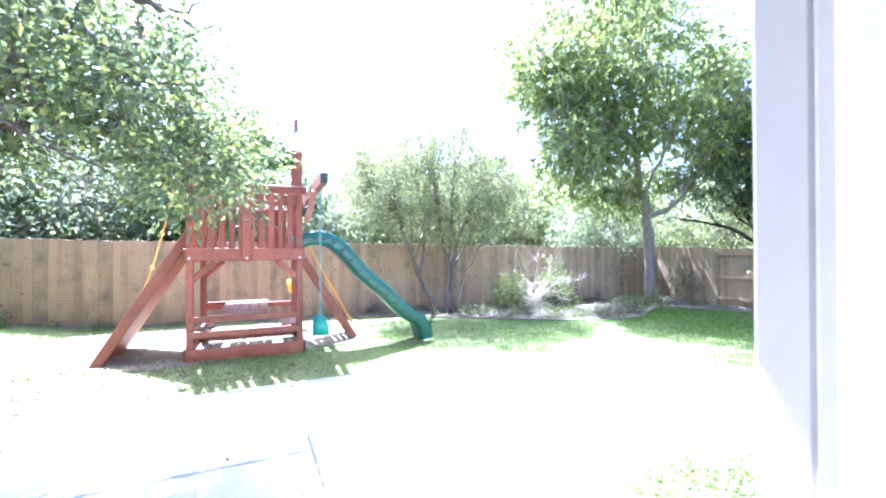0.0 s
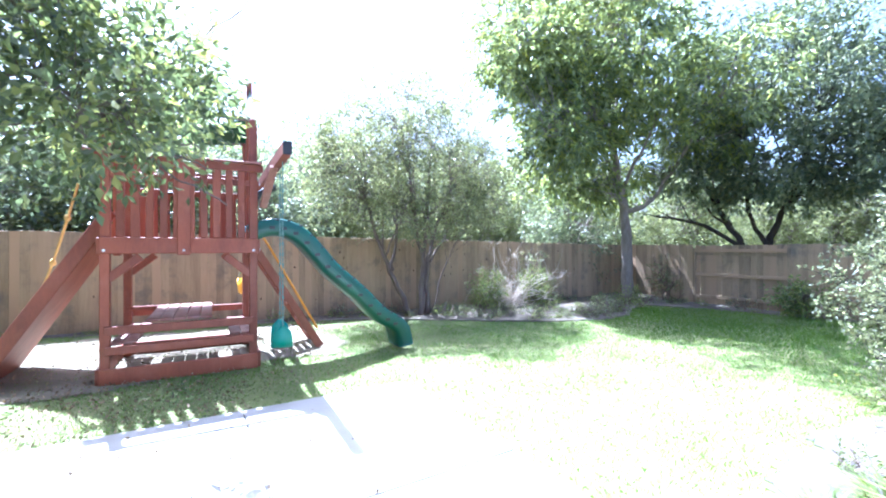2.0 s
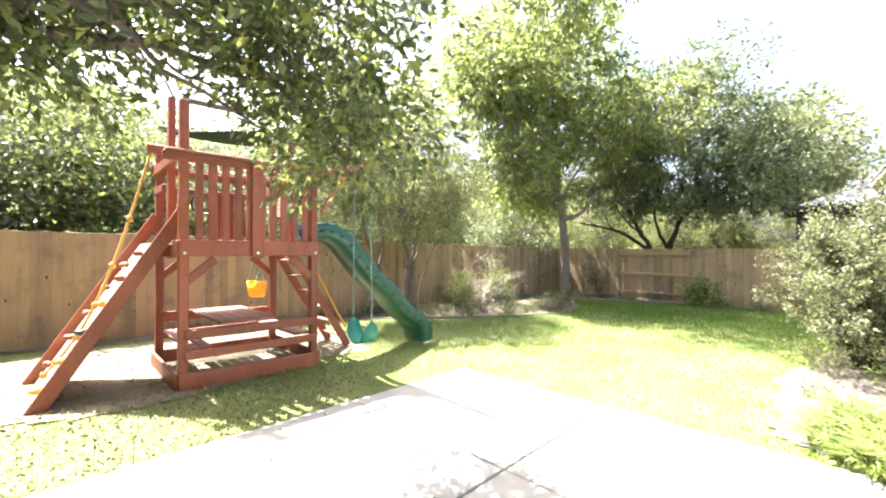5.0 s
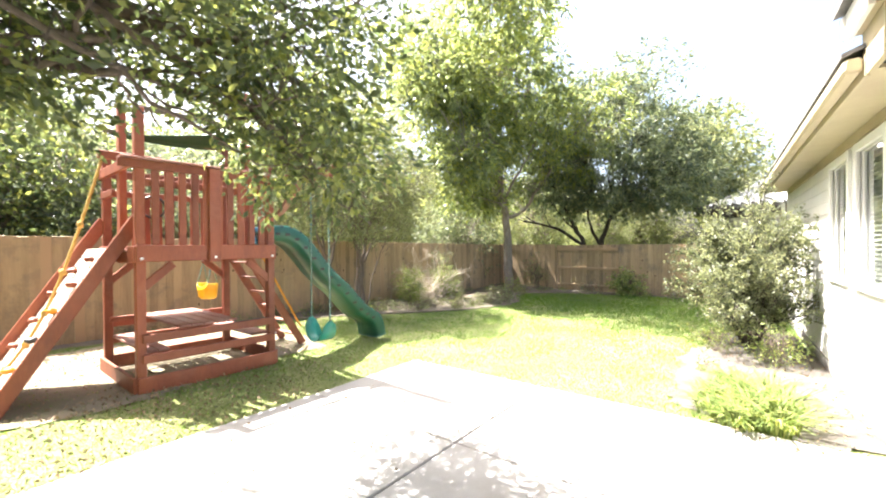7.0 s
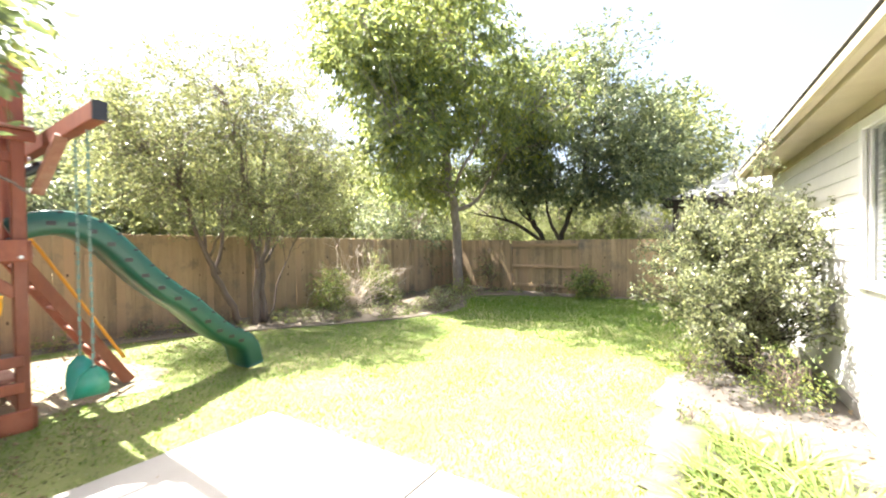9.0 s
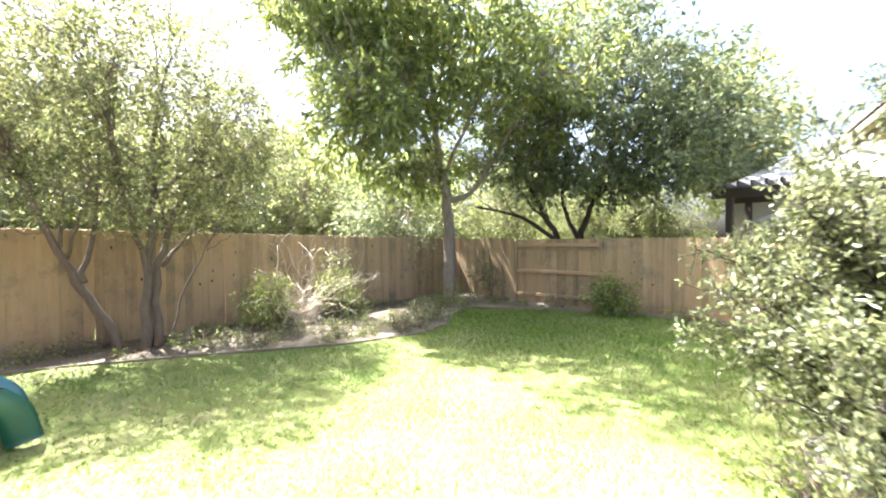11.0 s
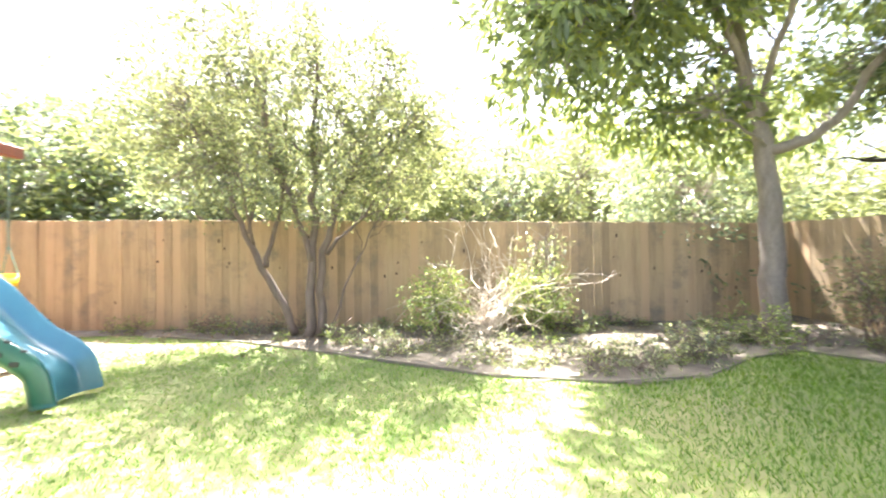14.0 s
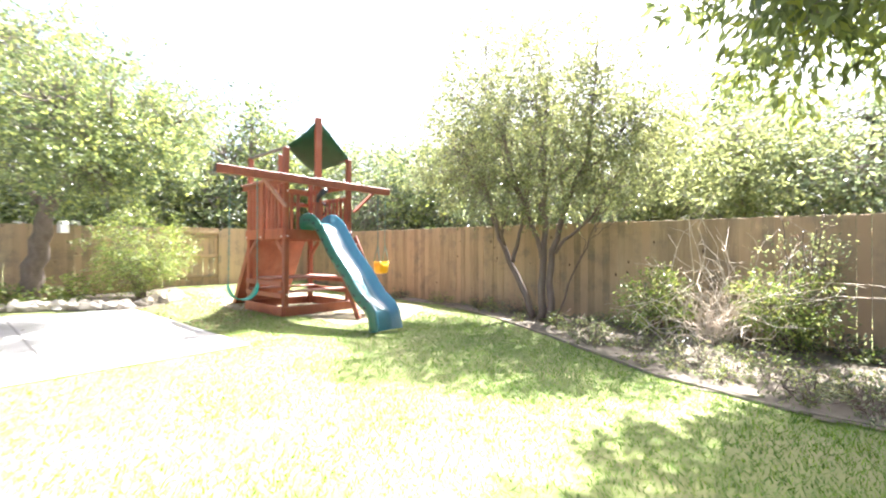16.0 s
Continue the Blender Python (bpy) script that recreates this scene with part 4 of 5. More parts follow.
baby = thing("bucket_swing", bw.x, bw.y, 0, TT + 100, "yellow plastic bucket swing hanging on chains", "swing")
bucket = Shape()
prof = [(0.02, 0.76), (0.13, 0.77), (0.165, 0.81), (0.18, 0.92), (0.19, 1.06), (0.172, 1.06), (0.16, 0.92), (0.14, 0.83), (0.01, 0.80)]
K = 24
for k in range(K):
    a = 2 * math.pi * k / K
    ca, sa = math.copysign(abs(math.cos(a)) ** 0.6, math.cos(a)), math.copysign(abs(math.sin(a)) ** 0.6, math.sin(a))
    for r, z in prof:
        dip = 0.06 * max(0, math.cos(2 * a - math.pi)) if z > 1.0 else 0
        bucket.v.append((ca * r, sa * r * 0.72, z - dip))
for k in range(K):
    for j in range(8):
        a, b = k * 9, ((k + 1) % K) * 9
        bucket.f.append((a + j, b + j, b + j + 1, a + j + 1))
part("bucket", bucket, "yellow", baby, "", True)
for s in (-1, 1):
    for w in (-1, 1):
        chain(baby, (0.16 * s, 0.09 * w, 1.06), (0.13 * s, 0, 1.45))
    chain(baby, (0.13 * s, 0, 1.45), (0.14 * s, 0, 2.64))

# ---- trees ----
plant("oak_tree", (-5.6, 3.9, 0.0),
      [([(0, 0, 0), (0.15, 0.1, 1.1), (0.5, 0.25, 2.1), (0.7, 0.3, 3.2), (0.5, 0.2, 5.5)], 0.24, 0.08),
       ([(0.5, 0.25, 2.1), (1.7, 0.5, 2.9), (2.9, 0.75, 3.35), (3.8, 0.8, 3.25), (4.7, 0.5, 3.0)], 0.15, 0.025),
       ([(2.3, 0.6, 3.15), (3.2, 0.3, 3.7), (4.2, 0.2, 3.9), (4.9, 0.3, 3.7)], 0.09, 0.015),
       ([(0.6, 0.3, 2.6), (-0.4, 1.4, 3.5), (-1.2, 2.5, 4.2)], 0.10, 0.02),
       ([(1.7, 0.5, 2.9), (2.6, 1.4, 3.3), (3.6, 1.8, 3.7)], 0.06, 0.015), ([(2.9, 0.75, 3.3), (3.9, 0.7, 3.0), (4.5, 0.7, 2.7), (5.0, 0.75, 2.4)], 0.035, 0.008), ([(2.6, 0.6, 3.2), (3.4, 0.5, 2.8), (4.2, 0.5, 2.4)], 0.03, 0.008), ([(2.9, 0.75, 3.35), (4.0, 1.1, 3.35), (5.2, 1.5, 3.0)], 0.04, 0.008), ([(1.7, 0.5, 2.9), (2.4, 1.4, 3.7), (3.2, 2.4, 4.3)], 0.05, 0.01),
       ([(0.7, 0.3, 3.2), (1.8, -0.6, 4.4), (3.0, -0.6, 5.0)], 0.09, 0.02),
       ([(0.7, 0.3, 3.2), (-0.8, 0.5, 4.6)], 0.08, 0.02),
       ([(1.5, 0.45, 2.75), (2.4, 0.9, 2.75), (3.1, 1.0, 2.84), (3.72, 0.9, 2.87), (4.34, 0.79, 2.74), (4.82, 0.71, 2.55)], 0.06, 0.008), ([(1.6, 0.5, 2.85), (2.6, 0.75, 2.68), (3.39, 0.81, 3.02), (4.04, 0.69, 3.19), (4.93, 0.4, 3.26)], 0.055, 0.008)],
      [((0.8, 0.4, 5.0), (3.2, 2.9, 1.9), 380), ((3.2, 0.5, 4.2), (1.9, 1.6, 1.3), 380), ((4.5, 0.2, 3.1), (0.7, 0.75, 0.5), 64),
       ((3.4, 0.9, 3.55), (1.2, 0.9, 0.5), 85), ((2.6, 0.2, 2.9), (1.0, 0.8, 0.5), 40), ((-1.2, 2.4, 4.2), (1.5, 1.7, 1.4), 230), ((4.85, 0.55, 2.55), (0.5, 0.6, 0.45), 95), ((4.3, 0.55, 2.75), (0.5, 0.5, 0.2), 16), ((3.0, 2.2, 4.2), (1.3, 0.8, 0.6), 120), ((5.05, 1.4, 3.0), (0.5, 0.55, 0.4), 70), ((4.2, 0.5, 3.3), (0.9, 0.8, 0.45), 54), ((0.3, 0.0, 3.0), (1.6, 1.5, 0.9), 120), ((3.3, 1.1, 2.75), (0.25, 0.25, 0.2), 20), ((3.05, 1.05, 3.02), (0.45, 0.4, 0.3), 44), ((2.6, 1.0, 2.75), (0.4, 0.4, 0.35), 30)],
      "bark", "leaf_oak", "large live oak with drooping green leafy branches", "tree", 0.075, 21, per_clump=31, clump=0.42, droop=0.35, fork=4, bunch=1.5)
plant("crape_myrtle_tree", (4.2, 10.5, 0.0),
      [([(-0.25, 0.15, 0), (-0.75, 0.1, 1.1), (-1.15, 0.05, 2.0), (-1.5, 0, 3.2)], 0.075, 0.02), ([(0.0, 0, 0), (0.05, 0, 1.2), (0.1, -0.1, 2.4), (0.2, -0.2, 4.2)], 0.085, 0.02),
       ([(0.18, 0, 0), (0.22, 0.05, 1.3), (0.6, 0.1, 2.4), (1.1, 0, 3.7)], 0.075, 0.02), ([(0.05, 0, 1.2), (-0.3, -0.3, 2.4), (-0.6, -0.6, 3.9)], 0.05, 0.015),
       ([(0.22, 0.05, 1.3), (0.8, 0.3, 1.9), (1.4, 0.4, 2.8)], 0.035, 0.012), ([(-0.75, 0.1, 1.1), (-0.5, 0.3, 2.2), (-0.5, 0.4, 3.8)], 0.045, 0.015), ([(0.3, 0, 0.05), (0.75, 0.1, 1.2), (1.1, 0.1, 1.9)], 0.02, 0.008)],
      [((-0.3, -0.1, 4.15), (2.15, 1.8, 1.7), 820), ((-1.8, 0.0, 3.4), (1.2, 1.3, 1.1), 330), ((1.45, 0.0, 3.2), (1.1, 1.3, 1.1), 320), ((-0.2, -0.1, 2.4), (1.9, 1.2, 0.5), 190)],
      "bark_smooth", "leaf_crape", "multi-stemmed small tree with fine grey-green leaves", "tree", 0.062, 31, per_clump=36, clump=0.33, droop=0.1, fork=7)
plant("shade_tree", (11.50, 10.4, 0.0),
      [([(0, 0, -0.05), (-0.03, 0.0, 1.4), (-0.05, 0.05, 3.0), (-0.15, 0.3, 4.2), (-0.1, 0.6, 6.5), (-0.3, 0.9, 9.5)], 0.20, 0.04),
       ([(-0.03, 0.02, 2.85), (0.6, -0.3, 3.1), (1.0, -0.8, 4.0), (1.4, -1.4, 5.5), (1.4, -1.8, 7.0)], 0.09, 0.02), ([(-0.1, 0.6, 5.0), (-0.9, -0.8, 6.2), (-1.8, -2.0, 6.9)], 0.07, 0.02), ([(1.0, -0.8, 4.0), (0.6, -2.2, 5.4), (0.0, -3.4, 6.3)], 0.06, 0.015),
       ([(-0.1, 0.1, 3.5), (-0.8, -0.2, 4.6), (-1.8, -0.6, 5.4), (-2.8, -0.8, 5.2), (-4.0, -0.8, 4.6)], 0.075, 0.02), ([(-0.15, 0.3, 4.2), (-1.0, 1.0, 5.8), (-2.2, 1.2, 7.2), (-3.6, 1.0, 8.2)], 0.08, 0.02),
       ([(-0.1, 0.1, 3.6), (-0.4, -1.0, 4.8), (-0.8, -2.0, 5.8)], 0.06, 0.02), ([(-0.15, 0.4, 5.0), (0.9, 1.2, 6.4), (1.6, 1.6, 8.2)], 0.07, 0.02), ([(-0.04, 0, 2.9), (-0.9, -0.4, 3.2), (-1.5, -0.6, 3.3)], 0.03, 0.01), ([(-0.1, 0.6, 6.2), (-1.4, -0.6, 8.0), (-3.0, -2.2, 9.2)], 0.07, 0.02)],
      [((0.0, 1.2, 9.2), (3.7, 3.2, 3.5), 540), ((-1.7, -0.2, 5.8), (2.0, 1.8, 1.2), 165), ((0.9, -1.5, 6.0), (2.2, 2.0, 1.8), 170), ((-2.8, 0.5, 7.0), (1.9, 2.0, 1.8), 260), ((-3.1, -0.7, 5.0), (1.2, 1.2, 0.8), 60), ((-3.7, -0.8, 4.5), (1.0, 1.0, 0.7), 50), ((-1.8, -1.6, 7.2), (2.0, 1.7, 1.3), 200), ((0.2, -3.0, 6.4), (1.7, 1.5, 1.2), 110),
       ((-3.7, 1.0, 8.0), (1.7, 1.8, 1.4), 230), ((-1.5, 0.9, 4.0), (1.6, 1.1, 0.8), 70), ((-3.5, 0.4, 4.0), (0.9, 1.0, 0.7), 35), ((1.2, 0.9, 4.2), (1.3, 1.2, 1.0), 110), ((-3.9, -2.2, 9.2), (2.7, 1.7, 1.5), 300), ((-4.1, -0.3, 7.0), (1.1, 1.3, 1.0), 90), ((-2.2, 0.4, 4.9), (1.9, 1.3, 1.0), 110), ((-0.6, 0.9, 3.6), (1.5, 0.9, 0.6), 60)],
      "bark_grey", "leaf_big", "tall shade tree with large drooping dark green leaves", "tree", 0.205, 41, per_clump=18, clump=0.56, droop=0.75, ratio=0.34, fork=4, bunch=1.75)
plant("dark_tree", (14.7, 8.3, 0.0),
      [([(0, 0.1, 0), (-0.1, 0.2, 1.5), (-0.5, 0.7, 2.8), (-0.9, 1.2, 4.2)], 0.14, 0.04), ([(0.05, 0, 0), (0.2, -0.3, 1.7), (0.3, -0.8, 3.0), (0.2, -1.6, 5.5)], 0.15, 0.04),
       ([(0.2, -0.3, 1.7), (-0.2, 0.0, 2.8), (-0.3, -0.2, 5.0)], 0.08, 0.03), ([(-0.2, 0.25, 1.7), (-0.6, 1.5, 2.5), (-1.2, 2.6, 2.8)], 0.08, 0.03), ([(0.3, -0.8, 3.0), (0.4, -2.6, 4.2)], 0.07, 0.02)],
      [((-0.1, -1.2, 6.3), (2.6, 3.0, 2.8), 640), ((0.0, -3.1, 4.4), (1.6, 1.6, 1.4), 220), ((-0.6, 0.9, 4.2), (1.6, 1.6, 1.1), 150), ((0.2, -1.2, 3.6), (1.8, 2.2, 0.6), 120), ((-0.8, 1.6, 5.6), (1.6, 1.6, 1.8), 160)],
      "bark_dark", "leaf_dark", "dense dark green tree behind the side fence", "tree", 0.165, 51, per_clump=30, clump=0.62, droop=0.5, ratio=0.42, fork=3, bunch=1.75)
plant("far_tree", (19.5, 4.4, 0.0), [([(0, 0, 0), (0.1, 0, 2.5), (0, 0.2, 6)], 0.18, 0.04), ([(0.1, 0, 2.5), (1, 1, 4.5)], 0.1, 0.03)],
      [((0, 0.5, 5.6), (1.8, 2.0, 2.3), 260), ((0.3, 0.2, 4.0), (1.4, 1.4, 1.2), 90)],
      "bark_dark", "leaf_far", "pale green tree beyond the side fence", "tree", 0.2, 61, per_clump=26, clump=0.7, ratio=0.5)


# ---- woods beyond the fences ----
def woods(seed, leaf, h, r, label):
    return plant("background_tree", (0, 0, -30), [([(0, 0, 0), (0.1, 0.1, h * 0.45), (0, 0, h * 0.85)], 0.14, 0.04), ([(0.1, 0.1, h * 0.35), (r * 0.6, 0.2, h * 0.6)], 0.07, 0.02), ([(0.1, 0.1, h * 0.3), (-r * 0.6, -0.2, h * 0.55)], 0.07, 0.02)],
                 [((0, 0, h * 0.62), (r, r, h * 0.34), 190), ((r * 0.5, 0, h * 0.35), (r * 0.7, r * 0.7, h * 0.24), 85), ((-r * 0.5, 0, h * 0.36), (r * 0.7, r * 0.7, h * 0.24), 85)],
                 "bark_grey", leaf, label, "tree", 0.13, seed, per_clump=40, clump=0.7, ratio=0.45, group="woods beyond the fence", shell=0.6)


kinds = [woods(71, "leaf_far", 5.4, 2.2, "sunlit yellow-green tree in the woods beyond fence"), woods(72, "leaf_dark", 5.0, 2.4, "grey-green tree in the woods beyond fence"), woods(73, "leaf_oak", 5.6, 2.1, "darker green tree in the woods beyond fence")]
rngw = random.Random(8)
# The last spot is an added tree that keeps sun off the fence corner.
spots = [(-12.5, 15.5, 1, 1.2), (-9.0, 17.5, 2, 1.2), (-5.2, 18.2, 1, 1.15), (-1.6, 19.4, 0, 1.15), (1.2, 18.0, 1, 1.0), (3.6, 19.6, 0, 1.05), (6.2, 18.2, 0, 0.95), (9.0, 19.6, 1, 1.05), (11.6, 18.4, 0, 1.0),
         (14.6, 19.0, 0, 1.05), (17.6, 16.8, 0, 1.05), (20.0, 13.4, 0, 0.95), (22.0, 9.4, 0, 0.85), (-9.6, 10.6, 2, 1.25), (-10.2, 7.4, 1, 1.15), (-9.9, 4.0, 2, 1.4), (-10.0, 0.6, 1, 1.2), (24.0, 15.0, 0, 1.2), (5.0, 23.5, 2, 1.35), (-3.4, 23.0, 2, 1.4), (13.0, 24.0, 0, 1.4), (-8.2, 14.4, 2, 1.05), (-5.2, 15.0, 1, 1.05), (-2.4, 15.6, 2, 1.0), (-11.5, 13.0, 1, 1.15), (0.6, 15.4, 1, 0.85), (17.2, 6.4, 0, 0.62), (16.8, 8.8, 0, 0.6), (13.9, 14.6, 0, 0.8), (11.9, 13.5, 1, 0.72)]
for i, (x, y, k, s) in enumerate(spots):
    m = pose(x, y, -0.1, 0, 0, rngw.uniform(0, 360)) @ Matrix.Scale(s, 4)
    if i < 3:
        kinds[k if i == 0 else {1: 2, 2: 0}[i]].matrix_basis = m
    else:
        copy_thing(kinds[k], m)


# ---- bushes and bed plants ----
def bush(name, x, y, h, r, leaf, size, seed, label, n=120, per=30, droop=0.0, category="bush", clump=0.26, stems=7, ratio=0.5):
    rng = random.Random(seed)
    limbs = []
    for k in range(stems):
        a = 2 * math.pi * k / stems + rng.uniform(-0.3, 0.3)
        rr = r * rng.uniform(0.3, 0.9)
        hh = h * rng.uniform(0.6, 0.95)
        limbs.append(([(0.06 * math.cos(a), 0.06 * math.sin(a), -0.03), (rr * 0.4 * math.cos(a), rr * 0.4 * math.sin(a), hh * 0.5), (rr * math.cos(a), rr * math.sin(a), hh)], 0.006 + 0.012 * h / 2, 0.004))
    return plant(name, (x, y, ground_z(x, y)), limbs, [((0, 0, h * 0.55), (r, r, h * 0.45), n), ((0.1 * r, 0, h * 0.3), (r * 0.8, r * 0.8, h * 0.25), n // 3)],
                 "bark_smooth", leaf, label, category, size, seed, per_clump=per, clump=clump, droop=droop, shell=0.55, ratio=ratio)


def spray_shrub(name, x, y, shoots, reach, h, leaf, size, seed, label, core):
    """A shrub of long arching shoots with leafy side twigs round a dense core."""
    rng = np.random.default_rng(seed)
    root = thing(name, x, y, ground_z(x, y), 0, label, "bush")
    wood, centres, outs = Shape(), [], []
    for k in range(shoots):
        a = rng.uniform(0, 2 * math.pi)
        lift = rng.uniform(0.15, 1.0)
        out = Vector((math.cos(a) * reach[0], math.sin(a) * reach[1], 0)) * (1.12 - 0.72 * lift * lift) * rng.uniform(0.75, 1.1)
        top = h * (0.22 + 0.78 * lift) * (rng.uniform(0.72, 1.0) if k % 7 else rng.uniform(1.0, 1.2))
        bend = Vector(rng.normal(size=3)) * 0.07
        pts = [Vector((0.07 * math.cos(a), 0.07 * math.sin(a), -0.02)), out * 0.32 + Vector((0, 0, top * 0.52)) + bend, out * 0.72 + Vector((0, 0, top * 0.88)), out + Vector((0, 0, top * (0.94 + 0.08 * lift)))]
        line, rad = limb(pts, 0.013, 0.003, 0.012, rng, 5)
        wood.tube(line, rad, 5)
        for i in range(4, len(line)):
            d = (line[i] - line[i - 1]).normalized()
            for _ in range(3):
                side = (Vector(rng.normal(size=3)) + d * 0.5).normalized()
                L = rng.uniform(0.14, 0.34) * (1.15 - 0.5 * i / len(line))
                tip = line[i] + side * L
                wood.tube([line[i], tip], [0.004, 0.002], 3, False)
                m = int(rng.integers(9, 17))
                w = rng.uniform(0.15, 1.05, m)[:, None]
                centres.append(np.array(line[i]) + np.array(side)[None] * L * w + rng.normal(size=(m, 3)) * 0.02)
                outs.append(np.tile(np.array(side), (m, 1)) * 0.9)
    for c, r, n in core:
        d = rng.normal(size=(n, 3))
        d *= (rng.uniform(0.2, 1.0, n) ** 0.4 / np.linalg.norm(d, axis=1))[:, None]
        centres.append(np.array(c) + d * np.array(r))
        outs.append(d)
    part("stem", wood, "bark_dark", root, "", True)
    part("foliage", leaf_mesh(name + "_leaves", leaf, np.concatenate(centres), size, rng, 0.05, 0.5, out=np.concatenate(outs)), leaf, root)
    return root


spray_shrub("house_bush", 6.35, 2.15, 120, (1.42, 1.12), 2.6, "leaf_bush", 0.046, 81, "large wispy pale-leaved shrub beside the house wall",
            [((0, -0.05, 1.15), (0.75, 0.55, 0.75), 2700), ((0.1, -0.1, 0.55), (0.7, 0.5, 0.3), 700)])
bush("small_shrub", 5.15, 1.75, 0.62, 0.32, "leaf_bright", 0.036, 82, "small yellow-green shrub at the house wall", n=45, per=22)
bush("small_shrub", 6.0, 2.65, 0.30, 0.45, "leaf_bright", 0.045, 83, "low bright green plant in the mulch bed", n=40, per=18)
bush("bed_shrub", 6.15, 10.55, 1.0, 0.44, "leaf_bright", 0.048, 84, "leafy green shrub against the back fence", n=85, per=26)
bush("bed_shrub", 7.75, 10.5, 1.1, 0.46, "leaf_bright", 0.048, 85, "leafy green shrub beside the dead vine", n=95, per=26)
bush("bed_shrub", 7.95, 10.85, 1.95, 0.40, "leaf_crape", 0.05, 92, "thin climbing plant over the back fence", n=60, per=14, clump=0.22)
bush("side_shrub", 12.15, 9.5, 1.35, 0.5, "leaf_crape", 0.06, 86, "sparse upright shrub before the side fence", n=40, per=16)
bush("side_shrub", 12.1, 6.0, 0.85, 0.55, "leaf_bright", 0.08, 87, "bright green arching shrub before the side fence", n=70, per=20, droop=0.4)
bush("corner_shrub", 10.75, 9.7, 0.55, 0.36, "leaf_bright", 0.055, 88, "low green plant at the tree foot", n=30, per=16)
bush("border_bush", -4.95, 5.95, 2.45, 1.15, "leaf_bright", 0.055, 89, "large yellow-green shrub behind the rocks", n=300, per=34, category="bush", clump=0.34, stems=10)
bush("border_plant", -5.2, 4.6, 0.5, 0.35, "leaf_bright", 0.08, 90, "low green plant behind the rocks", n=30, per=18)
bush("border_plant", -5.3, 3.6, 0.45, 0.4, "leaf_bright", 0.1, 91, "broad-leaved low green plant behind the rocks", n=30, per=16)
small = [bush("ground_plant", 0, 0, 0.26, 0.24, lf, 0.055, 95 + i, lb, n=11, per=14, clump=0.18, stems=4, category="plant") for i, (lf, lb) in enumerate((("leaf_bright", "low bright green ground-cover plant"), ("leaf_bright", "low leafy green ground-cover plant"), ("leaf_bush", "low pale leafy ground-cover plant")))]
rngp = random.Random(5)
beds = [(2.2, 10.95), (2.9, 10.7), (3.4, 10.8), (3.8, 10.3), (4.7, 10.2), (5.1, 10.6), (5.5, 10.3), (5.7, 10.9), (6.7, 10.2), (8.2, 9.9), (8.5, 10.5), (8.9, 9.6), (9.2, 10.2), (9.5, 9.2), (9.8, 10.0), (10.2, 9.7), (10.4, 10.4), (11.3, 9.6),
        (11.7, 9.0), (12.0, 8.2), (12.1, 7.3), (11.95, 6.9), (12.3, 5.4), (12.35, 4.4), (7.4, 9.9), (8.0, 9.3), (8.8, 9.0), (10.0, 9.35), (0.8, 11.0), (-0.6, 11.1), (-2.4, 11.1), (-3.8, 11.0), (3.2, 11.1), (5.3, 11.1), (4.2, 2.5), (5.6, 2.55)]
beds += [(rngp.uniform(5.2, 11.0), rngp.uniform(9.75, 11.1)) for _ in range(26)] + [(rngp.uniform(-5.5, 4.0), rngp.uniform(10.95, 11.2)) for _ in range(14)] + [(rngp.uniform(11.95, 12.4), rngp.uniform(3.6, 9.4)) for _ in range(10)]
beds += [(7.7, 9.2), (8.2, 9.15), (8.45, 9.35), (7.4, 9.4), (8.6, 9.1), (9.0, 9.15), (7.1, 9.6), (6.7, 9.8), (6.3, 9.95), (9.4, 9.0), (8.0, 9.55), (7.6, 9.75), (8.7, 9.6), (9.3, 9.5), (10.6, 9.2), (5.6, 10.0), (5.0, 10.05)]
for (x0, y0), (x1, y1) in zip(BACK_BED[3:8], BACK_BED[4:9]):
    for k in range(8):
        t = rngp.random()
        beds.append((x0 + (x1 - x0) * t, y0 + (y1 - y0) * t + rngp.uniform(0.12, 0.75)))
for i, (x, y) in enumerate(beds):
    s = rngp.uniform(0.5, 1.2)
    m = pose(x, y, ground_z(x, y), 0, 0, rngp.uniform(0, 360)) @ Matrix.Diagonal((s, s, s * rngp.uniform(0.6, 1.1), 1))
    if i < 3:
        small[i].matrix_basis = m
    else:
        copy_thing(small[i % 3], m)
for ob in scene.objects:
    if ob.name.startswith("ground_plant"):
        ob["group"] = "ground-cover plants in the beds"

# dead vine: a tangle of pale twigs leaning on the fence
rngv = np.random.default_rng(6)
vine = thing("dead_vine", 7.0, 10.6, ground_z(7.0, 10.6), 0, "tangle of dry pale vine twigs against the fence", "vine")
for k in range(84):
    s = Shape()
    p = Vector((rngv.normal() * 0.16, rngv.normal() * 0.1, 0))
    d = Vector((rngv.normal() * 0.25, rngv.normal() * 0.2 - 0.02, 1)).normalized()
    pts, L = [p.copy()], rngv.uniform(0.8, 2.5)
    for i in range(9):
        d = (d + Vector(rngv.normal(size=3)) * 0.36 + Vector((0, 0, 0.06 - 0.07 * i / 3))).normalized()
        p = p + d * L / 9
        p.y = min(p.y, 0.5)
        pts.append(p.copy())
    s.tube(pts, [0.0085 - 0.0007 * i for i in range(10)], 4, False)
    for _ in range(4):
        i = int(rngv.integers(3, 9))
        q = pts[i] + Vector(rngv.normal(size=3)) * 0.2
        s.tube([pts[i], (pts[i] + q) / 2 + Vector(rngv.normal(size=3)) * 0.03, q], [0.004, 0.003, 0.002], 3, False)
    part("twig", s, "dead_twig", vine)


